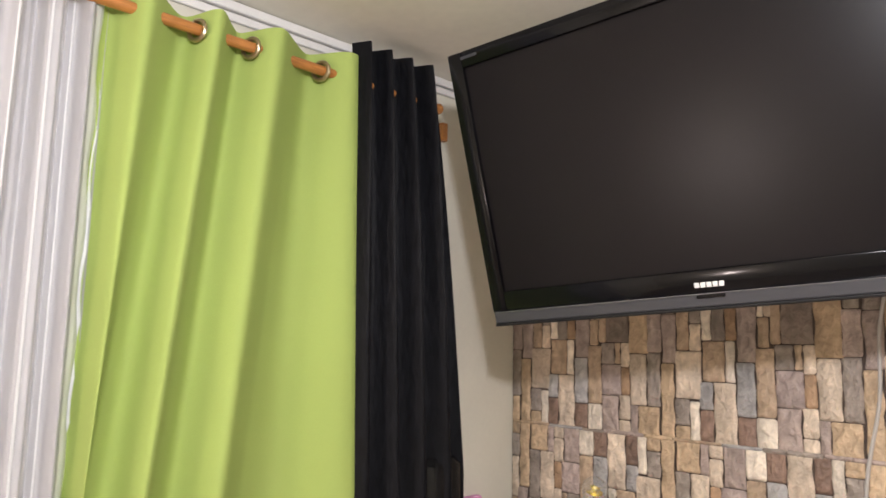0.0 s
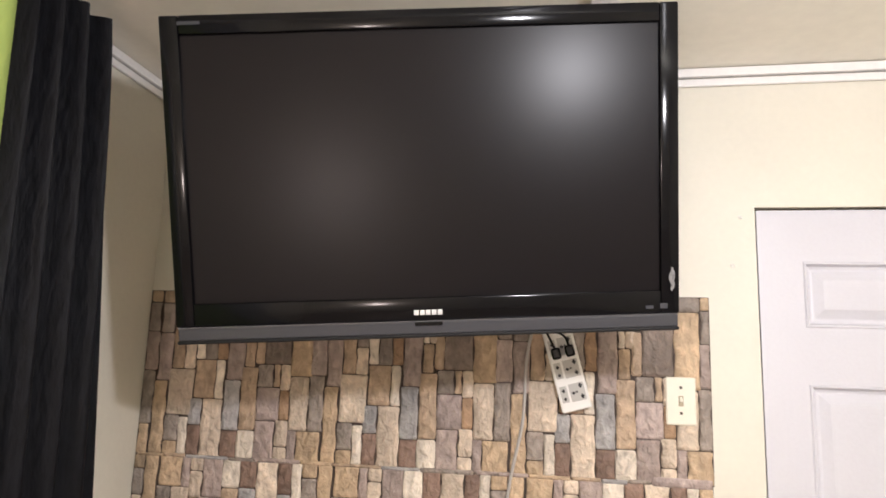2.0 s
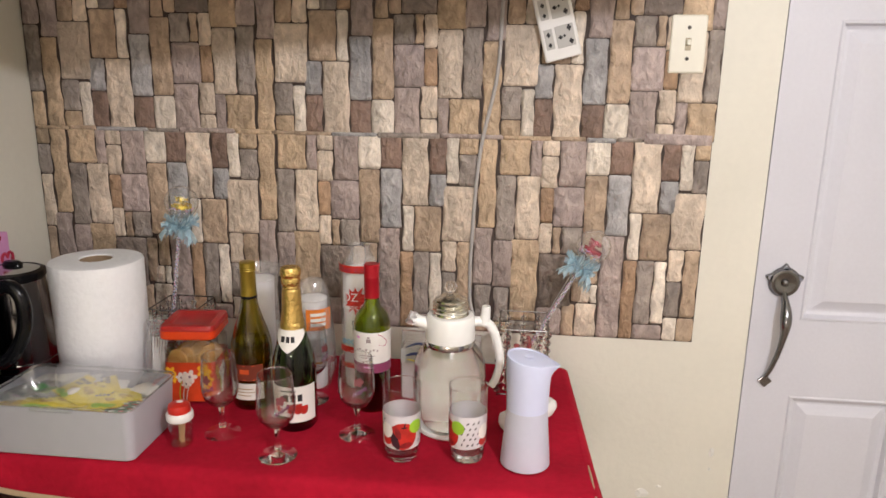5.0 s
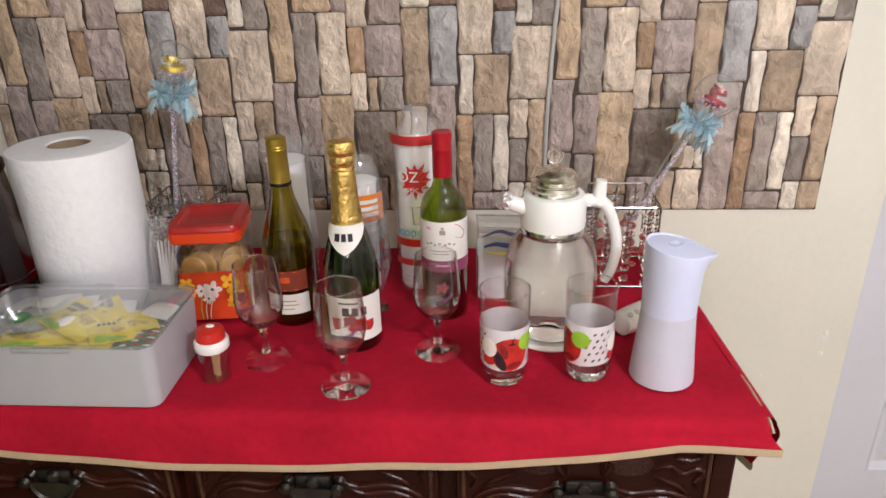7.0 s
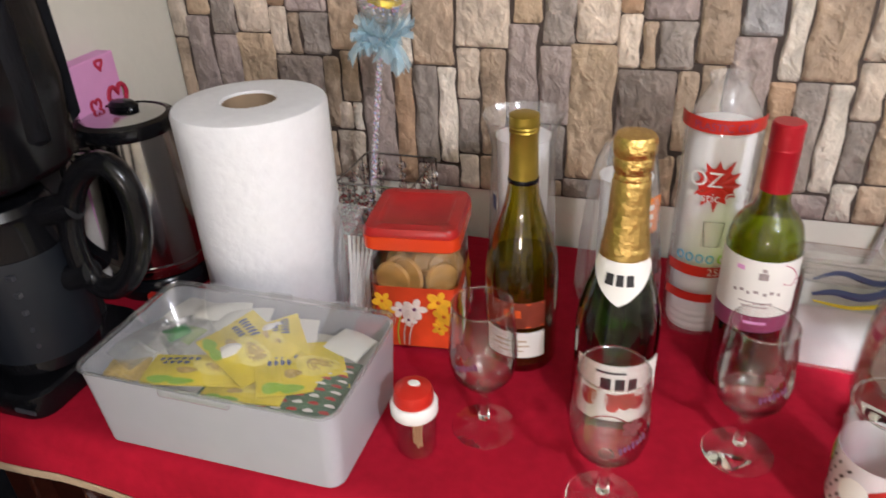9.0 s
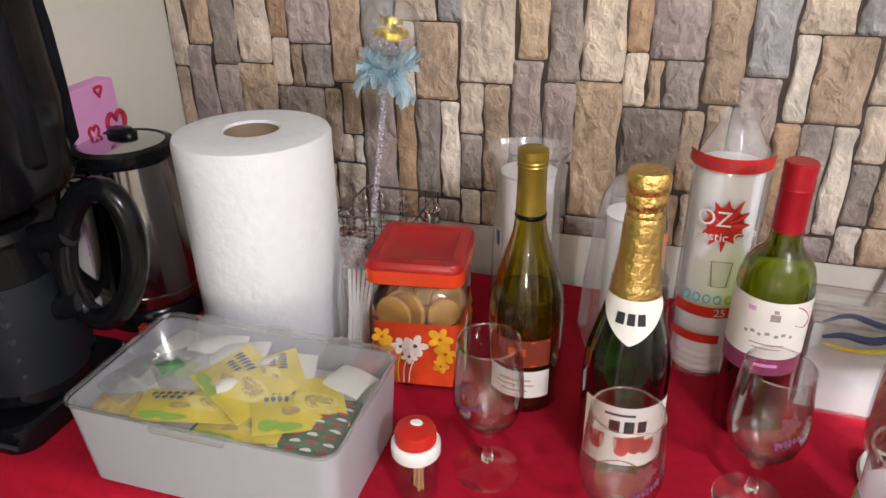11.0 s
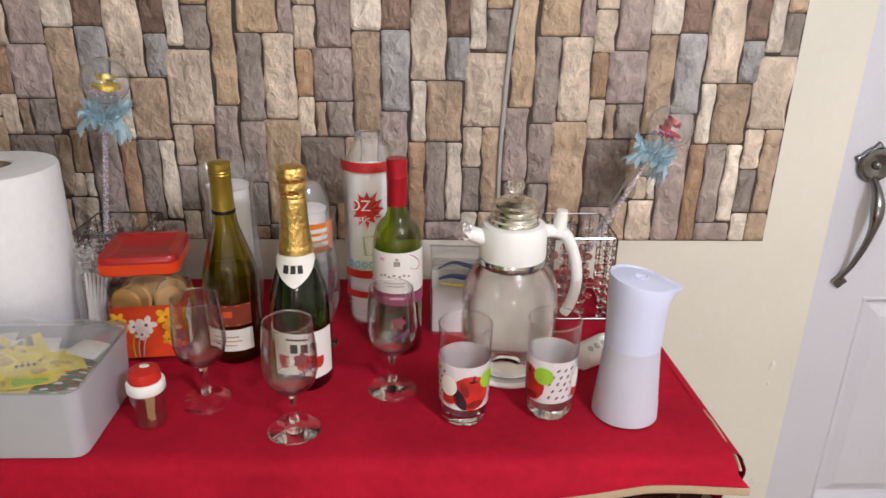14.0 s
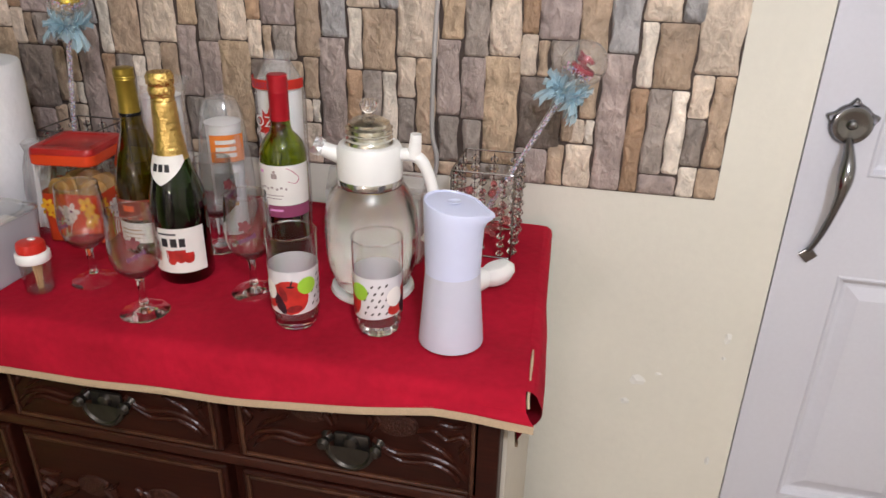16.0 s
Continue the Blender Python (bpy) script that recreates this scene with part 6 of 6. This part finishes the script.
def caddy(x0, x1, y0, y1, z1, gems, label):
    g = thing("wire_caddy", ((x0 + x1) / 2, (y0 + y1) / 2, TABLE), label, "caddy", "wire caddies")
    w, d, h = (x1 - x0) / 2, (y1 - y0) / 2, z1 - TABLE
    for z in (0.004, h):
        part("wire_hoop", tube([(x, y, z) for x, y in rounded(w, d, 0.006, 3)], 0.0016, 6, True), M_WIRE, g)
    for x, y in ((-w, -d), (w, -d), (w, d), (-w, d)):
        part("wire_post", tube([(x, y, 0.0), (x, y, h)], 0.0016, 6), M_WIRE, g)
    rnd = random.Random(gems)
    for side in range(4):
        for k in range(3):
            f = -0.66 + 0.66 * k
            x, y = ((f * w, -d), (w, f * d), (f * w, d), (-w, f * d))[side]
            part("wire_upright", tube([(x, y, 0.004), (x, y, h)], 0.0008, 5), M_WIRE, g)
            z = h - 0.008
            bm = bmesh.new()
            while z > 0.012:
                r = rnd.uniform(0.0055, 0.0090)
                add_lathe(bm, [(0, r), (r * 0.8, r * 0.5), (r, 0), (r * 0.8, -r * 0.5), (0, -r)], 7, Matrix.Translation((x, y, z - r)))
                z -= 2 * r + 0.002
            tagged(part("bead_string", bm, M_CRYSTAL, g, "string of clear crystal beads"), kind="stuff")
    bm = bmesh.new()
    for i in range(34):
        r = rnd.uniform(0.006, 0.010)
        add_lathe(bm, [(0, r), (r * 0.8, r * 0.55), (r, 0), (r * 0.8, -r * 0.55), (0, -r)], 8, Matrix.Translation((rnd.uniform(-w, w) * 0.72, rnd.uniform(-d, d) * 0.72, rnd.uniform(0.012, h * 0.75))))
    tagged(part("bead_fill", bm, M_PINKGEM if gems > 1 else M_CRYSTAL, g, "loose fill of pink beads" if gems > 1 else "loose fill of clear beads"), kind="stuff")
    return g


caddy(0.243, 0.348, -0.190, -0.065, 0.938, 2, "square wire caddy hung with crystals and filled with pink beads")
caddy(-0.545, -0.437, -0.190, -0.080, 0.942, 1, "square wire caddy hung with clear crystal beads")


def wand(base, top, globe_r, ribbon, label):
    b, t = Vector(base), Vector(top)
    d = (t - b).normalized()
    w = thing("glitter_wand", Matrix.Translation(b) @ d.to_track_quat("Z", "Y").to_matrix().to_4x4(), label, "party wand", "party wands")
    L = (t - b).length
    part("tube", lathe([(0, 0), (0.0048, 0), (0.0048, L - 0.07), (0, L - 0.07)], 12), M_FILM, w, "", True)
    rnd = random.Random(7)
    for name, mt, k in (("pink_beads", mat("bead_pink", (0.75, 0.30, 0.50), 0.3), 0), ("blue_beads", mat("bead_blue", (0.30, 0.40, 0.75), 0.3), 1), ("white_beads", mat("bead_white", (0.8, 0.78, 0.75), 0.3), 2)):
        bm = bmesh.new()
        for i in range(70):
            r = 0.0017
            a = rnd.uniform(0, 6.28)
            add_lathe(bm, [(0, r), (r, 0), (0, -r)], 5, Matrix.Translation((0.0030 * math.cos(a), 0.0030 * math.sin(a), (L - 0.075) * (i + rnd.random()) / 70)))
        for i in range(22):
            r = 0.0018
            a, q = rnd.uniform(0, 6.28), globe_r * rnd.uniform(0.3, 0.72)
            add_lathe(bm, [(0, r), (r, 0), (0, -r)], 5, Matrix.Translation((q * math.cos(a), q * math.sin(a), L - globe_r * 0.45 + rnd.uniform(-.006, .006))))
        part(name, bm, mt, w)
    ball = [(globe_r * math.sin(math.pi * i / 18), L - globe_r * math.cos(math.pi * i / 18)) for i in range(19)]
    part("globe", lathe([(max(r, 0), z) for r, z in ball], 28), M_LID, w, "clear globe", True)
    part("collar", lathe([(0, L - 0.085), (0.010, L - 0.085), (0.011, L - 0.055), (0.014, L - 0.045), (0, L - 0.040)], 16), M_LID, w, "", True)
    for k in range(40):      # gathered tulle frill
        a = 2 * math.pi * k / 20 + rnd.uniform(-.15, .15)
        up = 1 if k % 2 else -1
        q = rnd.uniform(0.014, 0.034)
        lift = rnd.uniform(-0.030, 0.014)
        fn = lambda u, v, a=a, up=up, q=q, lift=lift, k=k: ((0.009 + q * v) * math.cos(a + (u - .5) * 0.75 * (0.4 + v)) , (0.009 + q * v) * math.sin(a + (u - .5) * 0.75 * (0.4 + v)), L - 0.052 + (up * 0.012 + lift) * v * v + 0.006 * math.sin(14 * u + 2.3 * k) * v)
        part("tulle_frill", sheet(fn, 8, 4), M_TULLE, w, "pale blue tulle frill")
    for k in range(8):
        a = rnd.uniform(0, 6.28)
        q = rnd.uniform(0.010, 0.025)
        z0, rise = rnd.uniform(-0.016, 0.010), rnd.uniform(-0.002, 0.004)
        p = [(q * math.cos(a + 0.8 * i) * (0.8 + 0.1 * (i % 3)), q * math.sin(a + 0.8 * i), L + z0 + rise * i) for i in range(6)]
        bm = bmesh.new()
        sp = smooth_path(p, 5)
        l = [bm.verts.new(q) for q in sp]
        r = [bm.verts.new(Vector(q) + Vector((0.001, 0.001, 0.0060))) for q in sp]
        for i in range(len(sp) - 1):
            bm.faces.new((l[i], l[i + 1], r[i + 1], r[i]))
        part("ribbon_curl", bm, ribbon, w, "shiny ribbon curl")
    return w


M_TULLE = clear("tulle", (0.84, 0.92, 0.95), 0.5, 0.36, (0.50, 0.72, 0.82))
M_GOLDRIB = mat("gold_ribbon", (0.80, 0.62, 0.06), 0.25, 0.8)
M_REDRIB = mat("crimson_ribbon", (0.42, 0.01, 0.04), 0.25, 0.5)
w1 = wand((-0.534, -0.132, 0.800), (-0.478, -0.128, 1.178), 0.037, M_GOLDRIB, "clear globe wand with gold ribbon and blue tulle frill")
w2 = wand((0.268, -0.130, 0.800), (0.438, -0.115, 1.110), 0.037, M_REDRIB, "clear globe wand with red ribbon and blue tulle frill")
part("ribbon_tail", sheet(lambda u, v: (0.012 + 0.010 * u + 0.006 * math.sin(3 * v), 0.004 - 0.006 * v, 0.275 - 0.14 * v), 3, 10), M_TULLE, w2, "pale ribbon tail")

# ---- flaking paint beside the door ----
M_CHIP = mat("loose_paint", (0.72, 0.71, 0.66), 0.6, grain=0.05)
rnd = random.Random(21)
for cx, cz, cr, ratio in ((0.764, 0.579, 0.007, 1.8), (0.764, 0.533, 0.005, 1.0), (0.605, 0.454, 0.016, 0.8), (0.647, 0.476, 0.007, 0.5), (0.589, 0.399, 0.010, 0.7), (0.775, 0.276, 0.005, 2.2), (0.778, 2.013, 0.007, 0.8), (0.755, 1.884, 0.006, 1.0)):
    flake = thing("paint_flake", (cx, -0.0005, cz), "small lifted flake of cream paint on the wall", "paint flake", "paint flakes")
    wob = [rnd.uniform(0.75, 1.2) for _ in range(9)]
    bm = bmesh.new()
    c = bm.verts.new((0, -0.0030, 0))
    ring = [bm.verts.new((cr * w * math.cos(i * 0.698), -0.0002 - 0.0018 * (i % 3 == 0), cr * ratio * w * math.sin(i * 0.698))) for i, w in enumerate(wob)]
    back = [bm.verts.new((v.co.x, 0.0, v.co.z)) for v in ring]
    for i in range(9):
        j = (i + 1) % 9
        bm.faces.new((c, ring[i], ring[j]))
        bm.faces.new((ring[i], back[i], back[j], ring[j]))
    part("flake", bm, M_CHIP, flake)
